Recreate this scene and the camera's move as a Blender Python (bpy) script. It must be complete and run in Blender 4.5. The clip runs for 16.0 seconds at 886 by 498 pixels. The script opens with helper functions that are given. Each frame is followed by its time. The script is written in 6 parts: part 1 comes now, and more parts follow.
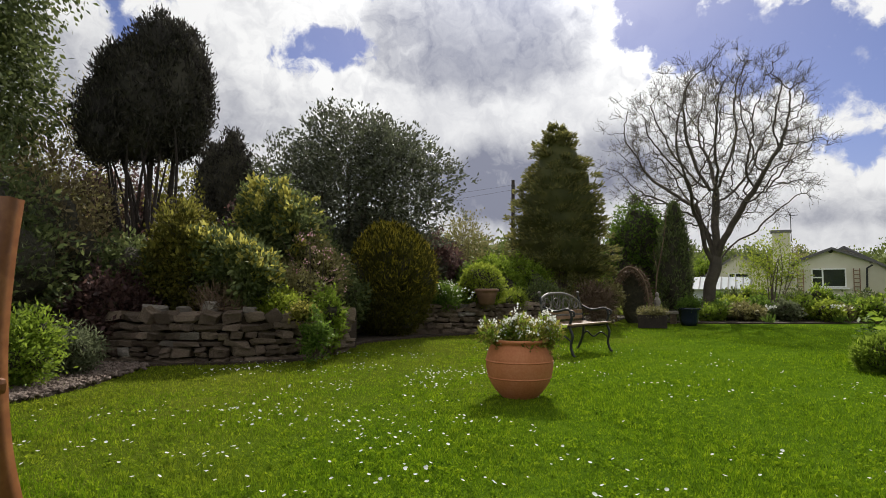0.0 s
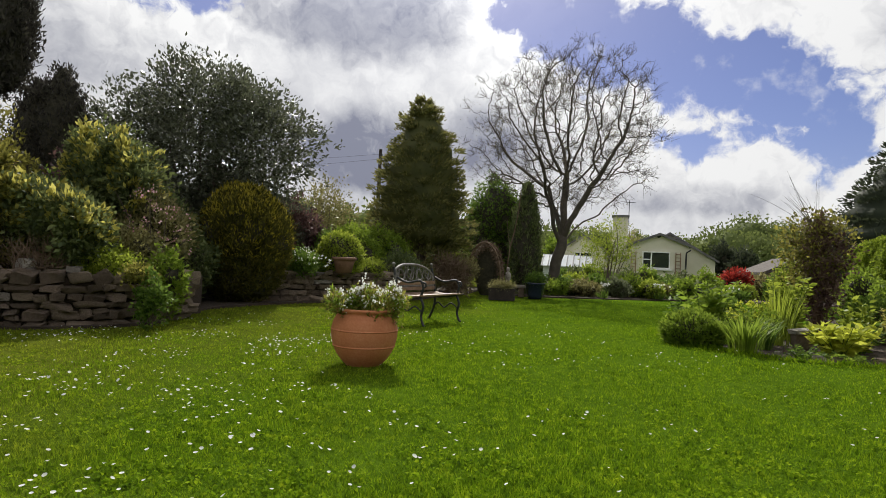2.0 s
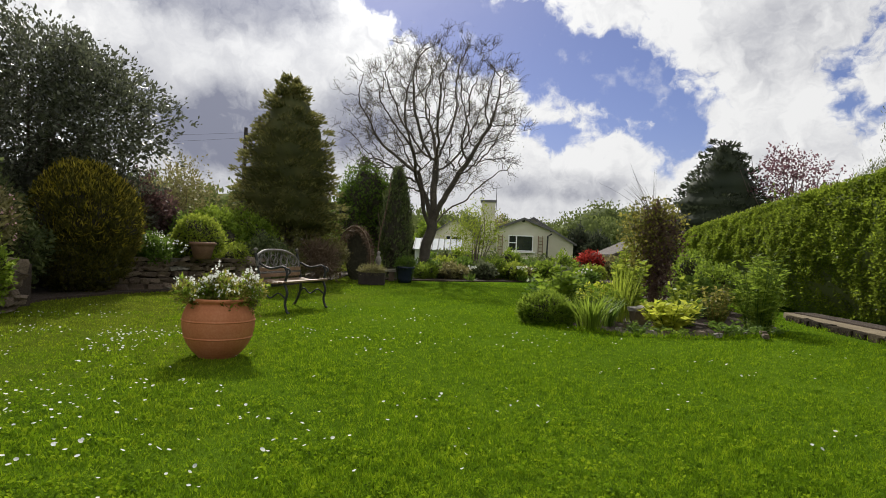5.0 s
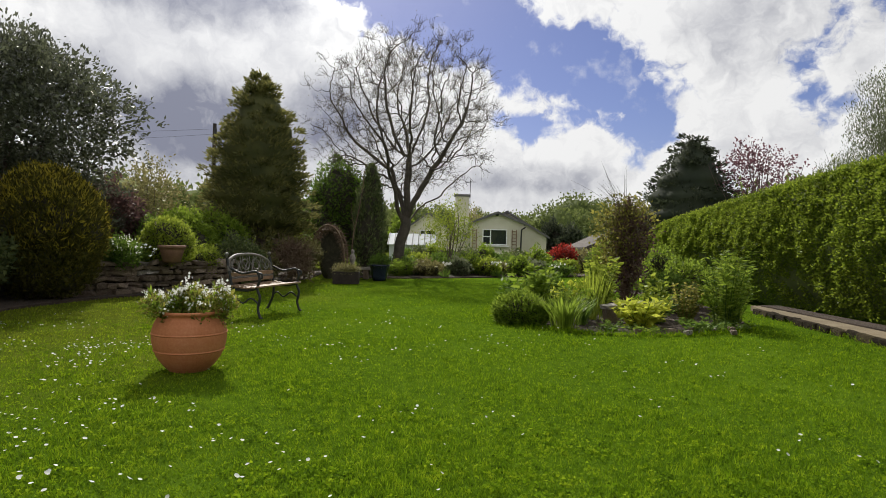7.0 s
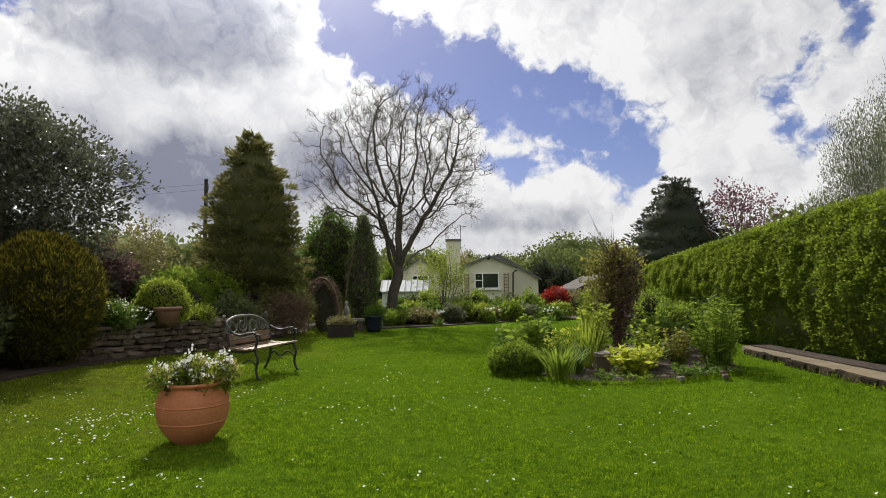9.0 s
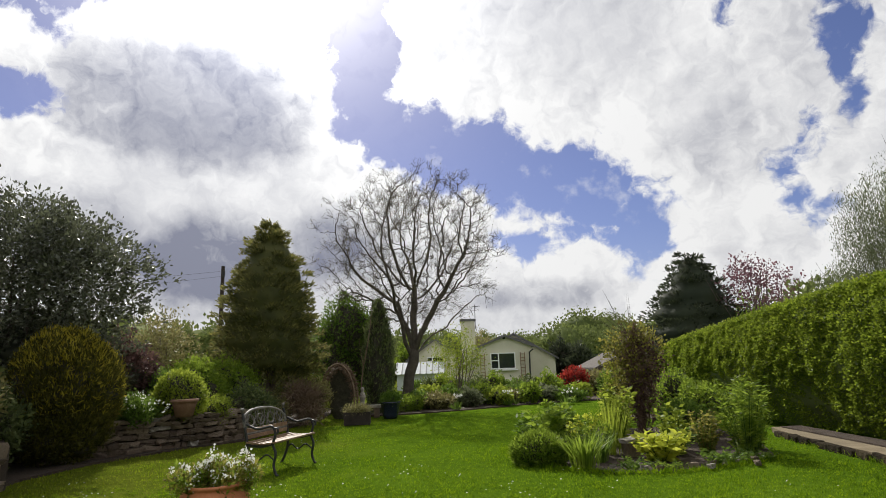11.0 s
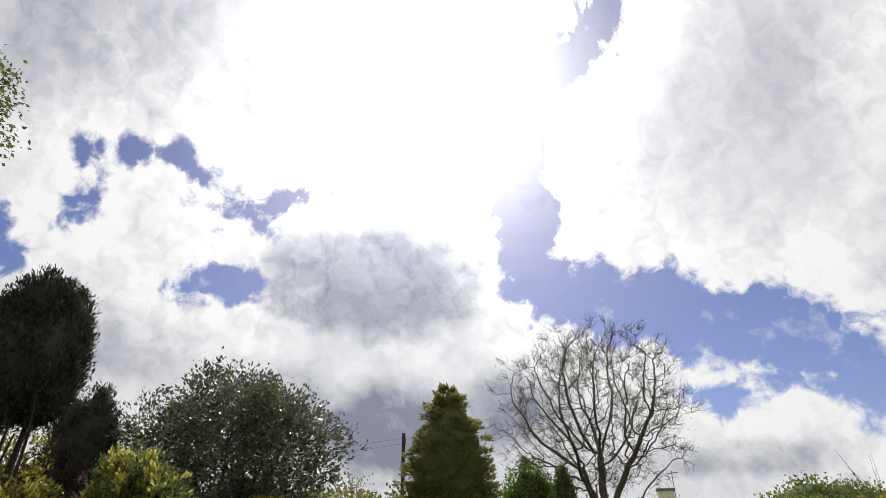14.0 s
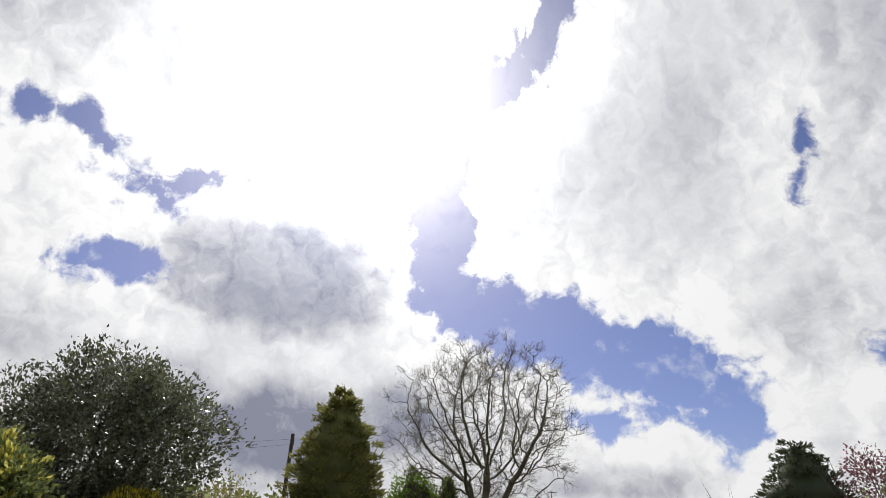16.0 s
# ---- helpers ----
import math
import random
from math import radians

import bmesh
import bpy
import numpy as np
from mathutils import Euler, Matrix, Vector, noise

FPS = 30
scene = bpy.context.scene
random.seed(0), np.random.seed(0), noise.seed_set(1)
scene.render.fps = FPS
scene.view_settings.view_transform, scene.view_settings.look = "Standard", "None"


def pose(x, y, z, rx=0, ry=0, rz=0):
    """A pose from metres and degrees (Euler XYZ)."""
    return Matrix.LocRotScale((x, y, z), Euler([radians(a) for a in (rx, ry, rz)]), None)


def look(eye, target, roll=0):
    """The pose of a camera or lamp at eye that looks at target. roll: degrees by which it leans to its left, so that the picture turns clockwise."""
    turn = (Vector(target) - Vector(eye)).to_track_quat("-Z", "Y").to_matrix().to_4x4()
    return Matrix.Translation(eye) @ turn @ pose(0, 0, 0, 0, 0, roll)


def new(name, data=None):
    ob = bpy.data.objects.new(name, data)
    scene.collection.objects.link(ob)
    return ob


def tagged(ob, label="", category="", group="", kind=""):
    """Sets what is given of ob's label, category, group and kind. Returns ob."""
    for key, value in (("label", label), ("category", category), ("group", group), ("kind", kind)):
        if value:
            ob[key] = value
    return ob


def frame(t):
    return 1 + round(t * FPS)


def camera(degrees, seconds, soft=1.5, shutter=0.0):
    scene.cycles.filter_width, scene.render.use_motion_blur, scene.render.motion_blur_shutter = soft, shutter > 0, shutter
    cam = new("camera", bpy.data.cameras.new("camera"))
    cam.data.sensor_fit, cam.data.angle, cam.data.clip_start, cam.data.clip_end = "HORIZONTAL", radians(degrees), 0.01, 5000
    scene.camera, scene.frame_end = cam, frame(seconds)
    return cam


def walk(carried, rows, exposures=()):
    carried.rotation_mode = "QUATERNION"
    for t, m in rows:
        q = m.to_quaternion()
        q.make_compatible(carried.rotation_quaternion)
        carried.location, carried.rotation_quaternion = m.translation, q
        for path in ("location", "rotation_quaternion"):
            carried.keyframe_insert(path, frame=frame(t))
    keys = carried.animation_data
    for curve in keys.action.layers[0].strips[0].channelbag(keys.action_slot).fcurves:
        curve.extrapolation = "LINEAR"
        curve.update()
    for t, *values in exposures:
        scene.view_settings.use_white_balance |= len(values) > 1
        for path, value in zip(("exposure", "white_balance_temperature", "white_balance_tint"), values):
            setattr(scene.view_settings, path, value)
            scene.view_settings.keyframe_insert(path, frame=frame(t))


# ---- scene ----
cam = camera(74.0, 16.0, soft=0.75)
CAMERA_ROWS = [  # seconds, the eye's place, yaw, pitch, roll
    (0.0, -0.232, -0.029, 0.836, -28.61, 3.93, 0.20),
    (0.5, -0.201, -0.025, 0.839, -27.66, 3.52, 0.58),
    (1.0, -0.169, -0.021, 0.841, -24.34, 3.00, 1.15),
    (1.5, -0.138, -0.017, 0.844, -19.62, 1.69, 2.13),
    (2.0, -0.106, -0.014, 0.847, -15.51, 1.24, 2.55),
    (2.5, -0.075, -0.010, 0.850, -10.60, 1.08, 2.35),
    (3.0, -0.060, -0.011, 0.854, -8.99, 0.94, 2.33),
    (3.5, -0.045, -0.013, 0.859, -7.97, 0.97, 2.69),
    (4.0, -0.030, -0.015, 0.863, -6.45, 0.73, 2.47),
    (4.5, -0.015, -0.017, 0.868, -4.69, -0.04, 3.27),
    (4.7, -0.009, -0.017, 0.870, -4.04, 0.15, 2.87),
    (6.8, 0.000, 0.000, 0.975, -0.89, -0.92, 1.61),
    (7.0, -0.003, -0.012, 0.989, -0.74, -0.50, 1.43),
    (7.5, -0.009, -0.043, 1.024, -1.00, 1.75, 1.40),
    (8.0, -0.015, -0.074, 1.059, -1.02, 1.30, 1.57),
    (8.2, -0.018, -0.090, 1.075, -1.00, 2.35, 1.05),
    (10.3, -0.037, -0.317, 1.232, 0.67, 4.95, -1.88),
    (10.5, -0.047, -0.310, 1.235, 0.34, 6.14, -1.98),
    (11.0, -0.072, -0.293, 1.243, -1.01, 11.31, -2.00),
    (11.5, -0.088, -0.290, 1.253, -1.92, 16.65, -0.61),
    (12.0, -0.094, -0.296, 1.255, -2.87, 22.90, 0.70),
    (12.5, -0.101, -0.292, 1.248, -2.99, 26.31, -0.80),
    (13.0, -0.108, -0.288, 1.240, -6.81, 26.56, -2.04),
    (13.5, -0.115, -0.284, 1.233, -12.36, 27.92, -0.71),
    (14.0, -0.122, -0.280, 1.226, -17.84, 27.12, -0.81),
    (14.5, -0.128, -0.277, 1.218, -21.46, 27.35, -1.62),
    (15.0, -0.135, -0.273, 1.211, -19.01, 26.63, -0.57),
    (15.5, -0.142, -0.269, 1.204, -15.13, 26.75, 0.51),
    (16.0, -0.149, -0.265, 1.196, -8.45, 27.97, 1.91),
]


def aimed(x, y, z, yaw, pitch, roll):
    a, p = radians(yaw), radians(pitch)
    way = Vector((math.sin(a) * math.cos(p), math.cos(a) * math.cos(p), math.sin(p)))
    eye = Vector((x, y, z))
    return look(eye, eye + way, roll)


walk(cam, [(t, aimed(*row)) for t, *row in CAMERA_ROWS], exposures=[(0, 0.0), (16, 0.0)])

# the plan was paced out by rough bearings from the eye; these are the true ones, degrees to the right of ahead
ROUGH = [-180.0, -120.0, -88.0, -80.5, -74.0, -69.0, -63.2, -56.3, -51.0, -48.3, -41.6, -36.0, -31.0, -26.0, -17.9, -14.0, -10.4, -7.4, -5.6, 0.2, 7.2, 10.7, 17.6, 22.9, 29.2, 36.0, 43.0, 51.0, 90.0, 130.0, 180.0]
TRUE = [-180.0, -110.0, -79.0, -70.5, -65.5, -62.0, -56.6, -53.6, -48.6, -46.3, -41.4, -34.7, -29.9, -25.9, -18.3, -14.4, -10.7, -7.9, -5.6, -0.1, 6.6, 10.8, 16.5, 22.0, 27.4, 32.5, 36.5, 42.0, 78.0, 128.0, 180.0]
REACH = 1.09


def bearing(az):
    return np.interp(az, ROUGH, TRUE)


def planned(x, y):
    """A place of the rough plan, set on its true bearing."""
    x, y = np.asarray(x, float), np.asarray(y, float)
    a, d = np.radians(bearing(np.degrees(np.arctan2(x, y)))), np.hypot(x, y) * REACH
    return d * np.sin(a), d * np.cos(a)


def spot(x, y):
    a, b = planned(x, y)
    return float(a), float(b)

# ---- sky, clouds and sun ----
SUN_AZ, SUN_EL = -18.0, 42.0
sun_way = Vector((math.sin(radians(SUN_AZ)) * math.cos(radians(SUN_EL)), math.cos(radians(SUN_AZ)) * math.cos(radians(SUN_EL)), math.sin(radians(SUN_EL))))


def node(tree, kind, **values):
    n = tree.nodes.new(kind)
    for key, value in values.items():
        if key == "op":
            n.operation = value
        elif key == "clamp":
            n.use_clamp = value
        elif key == "mode":
            n.data_type = value
        elif key == "blend":
            n.blend_type = value
    return n


def math_node(tree, op, a, b=None, c=None, clamp=False):
    n = node(tree, "ShaderNodeMath", op=op, clamp=clamp)
    for i, v in enumerate((a, b, c)):
        if v is None:
            continue
        if isinstance(v, (int, float)):
            n.inputs[i].default_value = v
        else:
            tree.links.new(v, n.inputs[i])
    return n.outputs[0]


def vec_node(tree, op, a, b=None, scale=None, out=0):
    n = node(tree, "ShaderNodeVectorMath", op=op)
    for i, v in enumerate((a, b)):
        if v is None:
            continue
        if isinstance(v, tuple):
            n.inputs[i].default_value = v
        else:
            tree.links.new(v, n.inputs[i])
    if scale is not None:
        tree.links.new(scale, n.inputs["Scale"])
    return n.outputs[out]


def noise_node(tree, vector, scale, detail=5.0, rough=0.55, distort=0.0):
    n = tree.nodes.new("ShaderNodeTexNoise")
    n.inputs["Scale"].default_value = scale
    n.inputs["Detail"].default_value = detail
    n.inputs["Roughness"].default_value = rough
    n.inputs["Distortion"].default_value = distort
    if vector is not None:
        tree.links.new(vector, n.inputs["Vector"])
    return n.outputs["Fac"]


def mix_color(tree, fac, a, b, blend="MIX"):
    n = tree.nodes.new("ShaderNodeMix")
    n.data_type, n.blend_type = "RGBA", blend
    for i, v in ((0, fac), (6, a), (7, b)):
        if isinstance(v, (int, float)):
            n.inputs[i].default_value = v
        elif isinstance(v, tuple):
            n.inputs[i].default_value = (*v, 1.0)
        else:
            tree.links.new(v, n.inputs[i])
    return n.outputs[2]


def smooth(tree, value, lo, hi):
    n = tree.nodes.new("ShaderNodeMapRange")
    n.interpolation_type = "SMOOTHSTEP"
    n.inputs["From Min"].default_value, n.inputs["From Max"].default_value = lo, hi
    tree.links.new(value, n.inputs["Value"])
    return n.outputs["Result"]


world = bpy.data.worlds.new("sky")
scene.world = world
world.use_nodes = True
wt = world.node_tree
wt.nodes.clear()
coord = wt.nodes.new("ShaderNodeTexCoord").outputs["Generated"]
split = wt.nodes.new("ShaderNodeSeparateXYZ")
wt.links.new(coord, split.inputs[0])
azimuth = math_node(wt, "MULTIPLY", math_node(wt, "ARCTAN2", split.outputs[0], split.outputs[1]), 57.296)
elevation = math_node(wt, "MULTIPLY", math_node(wt, "ARCSINE", split.outputs[2]), 57.296)
join = wt.nodes.new("ShaderNodeCombineXYZ")
wt.links.new(azimuth, join.inputs[0])
wt.links.new(elevation, join.inputs[1])
plane = join.outputs[0]


def cumulus(tree, at):
    """Heaped cloud: rounded heads at several sizes, about 0 to 1."""
    cells = tree.nodes.new("ShaderNodeTexVoronoi")
    cells.feature, cells.normalize = "SMOOTH_F1", True
    cells.inputs["Scale"].default_value, cells.inputs["Detail"].default_value = 0.16, 3.0
    cells.inputs["Roughness"].default_value, cells.inputs["Lacunarity"].default_value = 0.55, 2.3
    cells.inputs["Smoothness"].default_value = 0.55
    tree.links.new(at, cells.inputs["Vector"])
    heads = math_node(tree, "SUBTRACT", 1.0, cells.outputs["Distance"])
    return math_node(tree, "MULTIPLY_ADD", heads, 0.55, math_node(tree, "MULTIPLY", noise_node(tree, at, 0.15, 10.0, 0.62), 0.62))


warp = wt.nodes.new("ShaderNodeTexNoise")
warp.inputs["Scale"].default_value, warp.inputs["Detail"].default_value = 0.4, 4.0
wt.links.new(plane, warp.inputs["Vector"])
drift = vec_node(wt, "ADD", plane, vec_node(wt, "MULTIPLY", vec_node(wt, "SUBTRACT", warp.outputs["Color"], (0.5, 0.5, 0.5)), (5.0, 4.0, 0.0)))
billow = noise_node(wt, plane, 0.15, 10.0, 0.62)
relief = noise_node(wt, plane, 0.34, 8.0, 0.6)
heap = cumulus(wt, drift)
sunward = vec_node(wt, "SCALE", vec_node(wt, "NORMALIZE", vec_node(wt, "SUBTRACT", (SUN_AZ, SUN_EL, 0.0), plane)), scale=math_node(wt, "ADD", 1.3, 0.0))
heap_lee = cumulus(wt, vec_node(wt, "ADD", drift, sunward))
broad = noise_node(wt, plane, 0.045, 4.0, 0.5)
wander = wt.nodes.new("ShaderNodeTexNoise")
wander.inputs["Scale"].default_value, wander.inputs["Detail"].default_value = 0.11, 3.0
wt.links.new(plane, wander.inputs["Vector"])
bent = vec_node(wt, "ADD", plane, vec_node(wt, "MULTIPLY", vec_node(wt, "SUBTRACT", wander.outputs["Color"], (0.5, 0.5, 0.5)), (4.6, 3.8, 0.0)))


def gap(tree, az1, el1, az2, el2, r):
    """Distance in degrees from a long gap in the clouds, negative inside."""
    ba = (az2 - az1, el2 - el1, 0.0)
    pa = vec_node(tree, "SUBTRACT", bent, (az1, el1, 0.0))
    h = math_node(tree, "MULTIPLY", vec_node(tree, "DOT_PRODUCT", pa, ba, out=1), 1.0 / (ba[0] ** 2 + ba[1] ** 2 + 1e-6), clamp=True)
    n = vec_node(tree, "SUBTRACT", pa, vec_node(tree, "SCALE", ba, scale=h))
    return math_node(tree, "SUBTRACT", vec_node(tree, "LENGTH", n, out=1), r)


def puff(tree, az, el, ra, re, lo=0.35, hi=1.1):
    """1 in the middle of an oval of the sky, 0 from its rim on."""
    d = vec_node(tree, "SUBTRACT", plane, (az, el, 0.0))
    d = vec_node(tree, "LENGTH", vec_node(tree, "MULTIPLY", d, (1 / ra, 1 / re, 0.0)), out=1)
    return math_node(tree, "SUBTRACT", 1.0, smooth(tree, math_node(tree, "ADD", d, math_node(tree, "MULTIPLY", math_node(tree, "SUBTRACT", billow, 0.5), 0.9)), lo, hi))


blue = None
for g in ((7, 50, 0, 44.5, 3.4), (-2, 44, -7.5, 38, 2.8), (-7.5, 38, -9, 30, 3.2), (-9, 30, -8.6, 25.5, 3.8), (-8, 25, -5, 21.8, 4.0), (-5, 21.8, 5, 19.2, 4.6),
          (5, 19.2, 14.5, 15.0, 5.0), (14.5, 14.8, 18.8, 13.2, 3.6), (11, 12.2, 17, 11.2, 2.3), (17.2, 10.8, 17.0, 8.2, 1.7), (4.5, 12.0, 9.5, 11.6, 1.3)):
    d = gap(wt, *g)
    blue = d if blue is None else math_node(wt, "SMOOTH_MIN", blue, d, 1.5)
for g in ((-46.2, 34, -43, 31, 2.0), (-44.5, 30.2, -38.5, 29.4, 2.2), (-38.5, 29.8, -31, 32.6, 1.5), (-43, 27, -41, 27.6, 1.7), (-43.6, 22.4, -39, 22.6, 2.5), (-55.4, 31.5, -54, 26, 2.3),
          (-51, 33, -47.5, 33.6, 1.2), (-59, 24.5, -58, 21.5, 2.0), (27, 29.4, 30, 35, 1.6), (35, 24, 37.6, 30, 1.8), (30, 15.4, 33.5, 18.2, 1.6), (30.4, 12.6, 33.4, 11.6, 1.9),
          (35.4, 19.2, 36.4, 20.4, 1.2), (-14, 49, -11, 50, 1.5), (47, 20, 49, 28, 2.0)):
    blue = math_node(wt, "SMOOTH_MIN", blue, gap(wt, *g), 0.9)
blue = math_node(wt, "ADD", blue, math_node(wt, "MULTIPLY_ADD", math_node(wt, "SUBTRACT", heap, 0.63), 14.0, math_node(wt, "MULTIPLY", math_node(wt, "SUBTRACT", relief, 0.5), 4.5)))
# away from the gaps the cover breaks by chance
chance = math_node(wt, "MULTIPLY_ADD", math_node(wt, "SUBTRACT", 0.72, broad), 40.0, math_node(wt, "MULTIPLY", billow, 6.0))
blue = math_node(wt, "SMOOTH_MIN", blue, chance, 1.0)
veil = math_node(wt, "MULTIPLY", smooth(wt, relief, 0.52, 0.78), 0.45)
haze = math_node(wt, "MULTIPLY", math_node(wt, "POWER", math_node(wt, "MAXIMUM", vec_node(wt, "DOT_PRODUCT", coord, tuple(sun_way), out=1), 0.0), 22.0), 0.5)
cover = math_node(wt, "MAXIMUM", smooth(wt, blue, -0.8, 0.8), math_node(wt, "MAXIMUM", veil, haze))

belly = None
for p, k in (((-25.5, 23.6, 16, 6.2, 0.6, 1.0), 0.5), ((-36, 20.5, 6, 3.0), 0.2), ((-22, 9.6, 11, 5.5), 0.8), ((-12.5, 11.5, 6, 4.0), 0.6), ((-34, 12, 9, 4.0), 0.4), ((-48, 16, 9, 4.0), 0.3),
             ((8, 6.4, 10, 1.8), 0.42), ((28, 18.5, 9, 5.0), 0.25), ((40, 30, 16, 22), 0.26), ((20, 36, 12, 8), 0.14), ((-60, 42, 16, 12), 0.3), ((-62, 18, 8, 5), 0.4)):
    b = math_node(wt, "MULTIPLY", puff(wt, *p), k)
    belly = b if belly is None else math_node(wt, "MAXIMUM", belly, b)
facing = math_node(wt, "MAXIMUM", vec_node(wt, "DOT_PRODUCT", coord, tuple(sun_way), out=1), 0.0)
near_sun = math_node(wt, "POWER", facing, 45.0)
round_sun = math_node(wt, "POWER", facing, 8.0)
thick = math_node(wt, "MULTIPLY", smooth(wt, blue, 0.5, 9.0), 0.33)
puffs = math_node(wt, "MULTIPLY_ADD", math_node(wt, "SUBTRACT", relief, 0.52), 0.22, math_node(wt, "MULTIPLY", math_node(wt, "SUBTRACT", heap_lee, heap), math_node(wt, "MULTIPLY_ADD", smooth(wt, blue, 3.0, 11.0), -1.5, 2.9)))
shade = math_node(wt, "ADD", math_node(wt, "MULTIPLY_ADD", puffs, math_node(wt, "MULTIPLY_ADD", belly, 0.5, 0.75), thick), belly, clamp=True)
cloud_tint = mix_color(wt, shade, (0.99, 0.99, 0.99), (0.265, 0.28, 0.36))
# clouds opposite the sun, out of view, brightened to lift the shadows
back_fill = smooth(wt, vec_node(wt, "DOT_PRODUCT", coord, (-sun_way.x, -sun_way.y, 0.0), out=1), 0.0, 0.7)
lum = math_node(wt, "MULTIPLY_ADD", near_sun, 2.6, math_node(wt, "MULTIPLY_ADD", round_sun, 0.32, math_node(wt, "MULTIPLY_ADD", back_fill, 0.25, 0.86)))
sky = wt.nodes.new("ShaderNodeTexSky")
sky.sky_type, sky.sun_disc = "NISHITA", False
sky.sun_elevation, sky.sun_rotation = radians(SUN_EL), radians(SUN_AZ)
sky.altitude, sky.air_density, sky.dust_density, sky.ozone_density = 50, 1.0, 0.6, 2.5
clear = wt.nodes.new("ShaderNodeBackground")
wt.links.new(mix_color(wt, 1.0, sky.outputs[0], (1.0, 0.93, 1.22), "MULTIPLY"), clear.inputs[0])
clear.inputs[1].default_value = 0.064
cloudy = wt.nodes.new("ShaderNodeBackground")
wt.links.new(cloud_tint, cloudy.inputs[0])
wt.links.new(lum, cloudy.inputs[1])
blend = wt.nodes.new("ShaderNodeMixShader")
wt.links.new(cover, blend.inputs[0])
wt.links.new(clear.outputs[0], blend.inputs[1])
wt.links.new(cloudy.outputs[0], blend.inputs[2])
wt.links.new(blend.outputs[0], wt.nodes.new("ShaderNodeOutputWorld").inputs[0])

sun = new("sun", bpy.data.lights.new("sun", "SUN"))
sun.data.energy, sun.data.angle, sun.data.color = 5.0, radians(0.6), (1.0, 0.95, 0.86)
sun.matrix_world = look(sun_way * 50, (0, 0, 0))

# ---- materials ----
def material(name, rough=0.7, metal=0.0):
    m = bpy.data.materials.new(name)
    m.use_nodes = True
    t = m.node_tree
    b = t.nodes["Principled BSDF"]
    b.inputs["Roughness"].default_value, b.inputs["Metallic"].default_value = rough, metal
    return m, t, b


def ramp(tree, fac, *stops):
    n = tree.nodes.new("ShaderNodeValToRGB")
    while len(n.color_ramp.elements) < len(stops):
        n.color_ramp.elements.new(0.5)
    for e, (p, c) in zip(n.color_ramp.elements, stops):
        e.position, e.color = p, (*c, 1.0)
    if fac is not None:
        tree.links.new(fac, n.inputs[0])
    return n.outputs[0]


def bumped(tree, bsdf, height, strength=0.4, distance=0.02):
    n = tree.nodes.new("ShaderNodeBump")
    n.inputs["Strength"].default_value, n.inputs["Distance"].default_value = strength, distance
    tree.links.new(height, n.inputs["Height"])
    tree.links.new(n.outputs[0], bsdf.inputs["Normal"])


def place_of(tree):
    return tree.nodes.new("ShaderNodeNewGeometry").outputs["Position"]


def leaf_material(name, dark, mid, light, rough=0.45, through_light=0.38, gloss=0.28):
    """Leaves that differ one from another and let some light through."""
    m, t, b = material(name, rough)
    island = t.nodes.new("ShaderNodeNewGeometry").outputs["Random Per Island"]
    patch = noise_node(t, place_of(t), 2.2, 3.0)
    fac = math_node(t, "MULTIPLY_ADD", island, 0.65, math_node(t, "MULTIPLY", patch, 0.5))
    col = ramp(t, fac, (0.2, dark), (0.55, mid), (0.95, light))
    t.links.new(col, b.inputs["Base Color"])
    b.inputs["Specular IOR Level"].default_value = gloss
    tr = t.nodes.new("ShaderNodeBsdfTranslucent")
    t.links.new(mix_color(t, 0.5, col, light), tr.inputs[0])
    mx = t.nodes.new("ShaderNodeMixShader")
    mx.inputs[0].default_value = min(0.55, through_light * 1.25)
    t.links.new(b.outputs[0], mx.inputs[1])
    t.links.new(tr.outputs[0], mx.inputs[2])
    t.links.new(mx.outputs[0], t.nodes["Material Output"].inputs[0])
    return m


def stained_material(name, a, b_, c, scale=6.0, rough=0.85, bump=0.5, distance=0.01, per_piece=False, fine=60.0):
    m, t, b = material(name, rough)
    p = t.nodes.new("ShaderNodeTexCoord").outputs["Object"] if per_piece else place_of(t)
    big = noise_node(t, p, scale, 5.0, 0.6)
    small = noise_node(t, p, fine, 4.0, 0.6)
    fac = math_node(t, "MULTIPLY_ADD", small, 0.45, math_node(t, "MULTIPLY", big, 0.6))
    if per_piece:
        rnd = t.nodes.new("ShaderNodeObjectInfo").outputs["Random"]
        fac = math_node(t, "ADD", math_node(t, "MULTIPLY", fac, 0.7), math_node(t, "MULTIPLY", rnd, 0.35))
    t.links.new(ramp(t, fac, (0.25, a), (0.52, b_), (0.8, c)), b.inputs["Base Color"])
    bumped(t, b, math_node(t, "ADD", big, small), bump, distance)
    return m


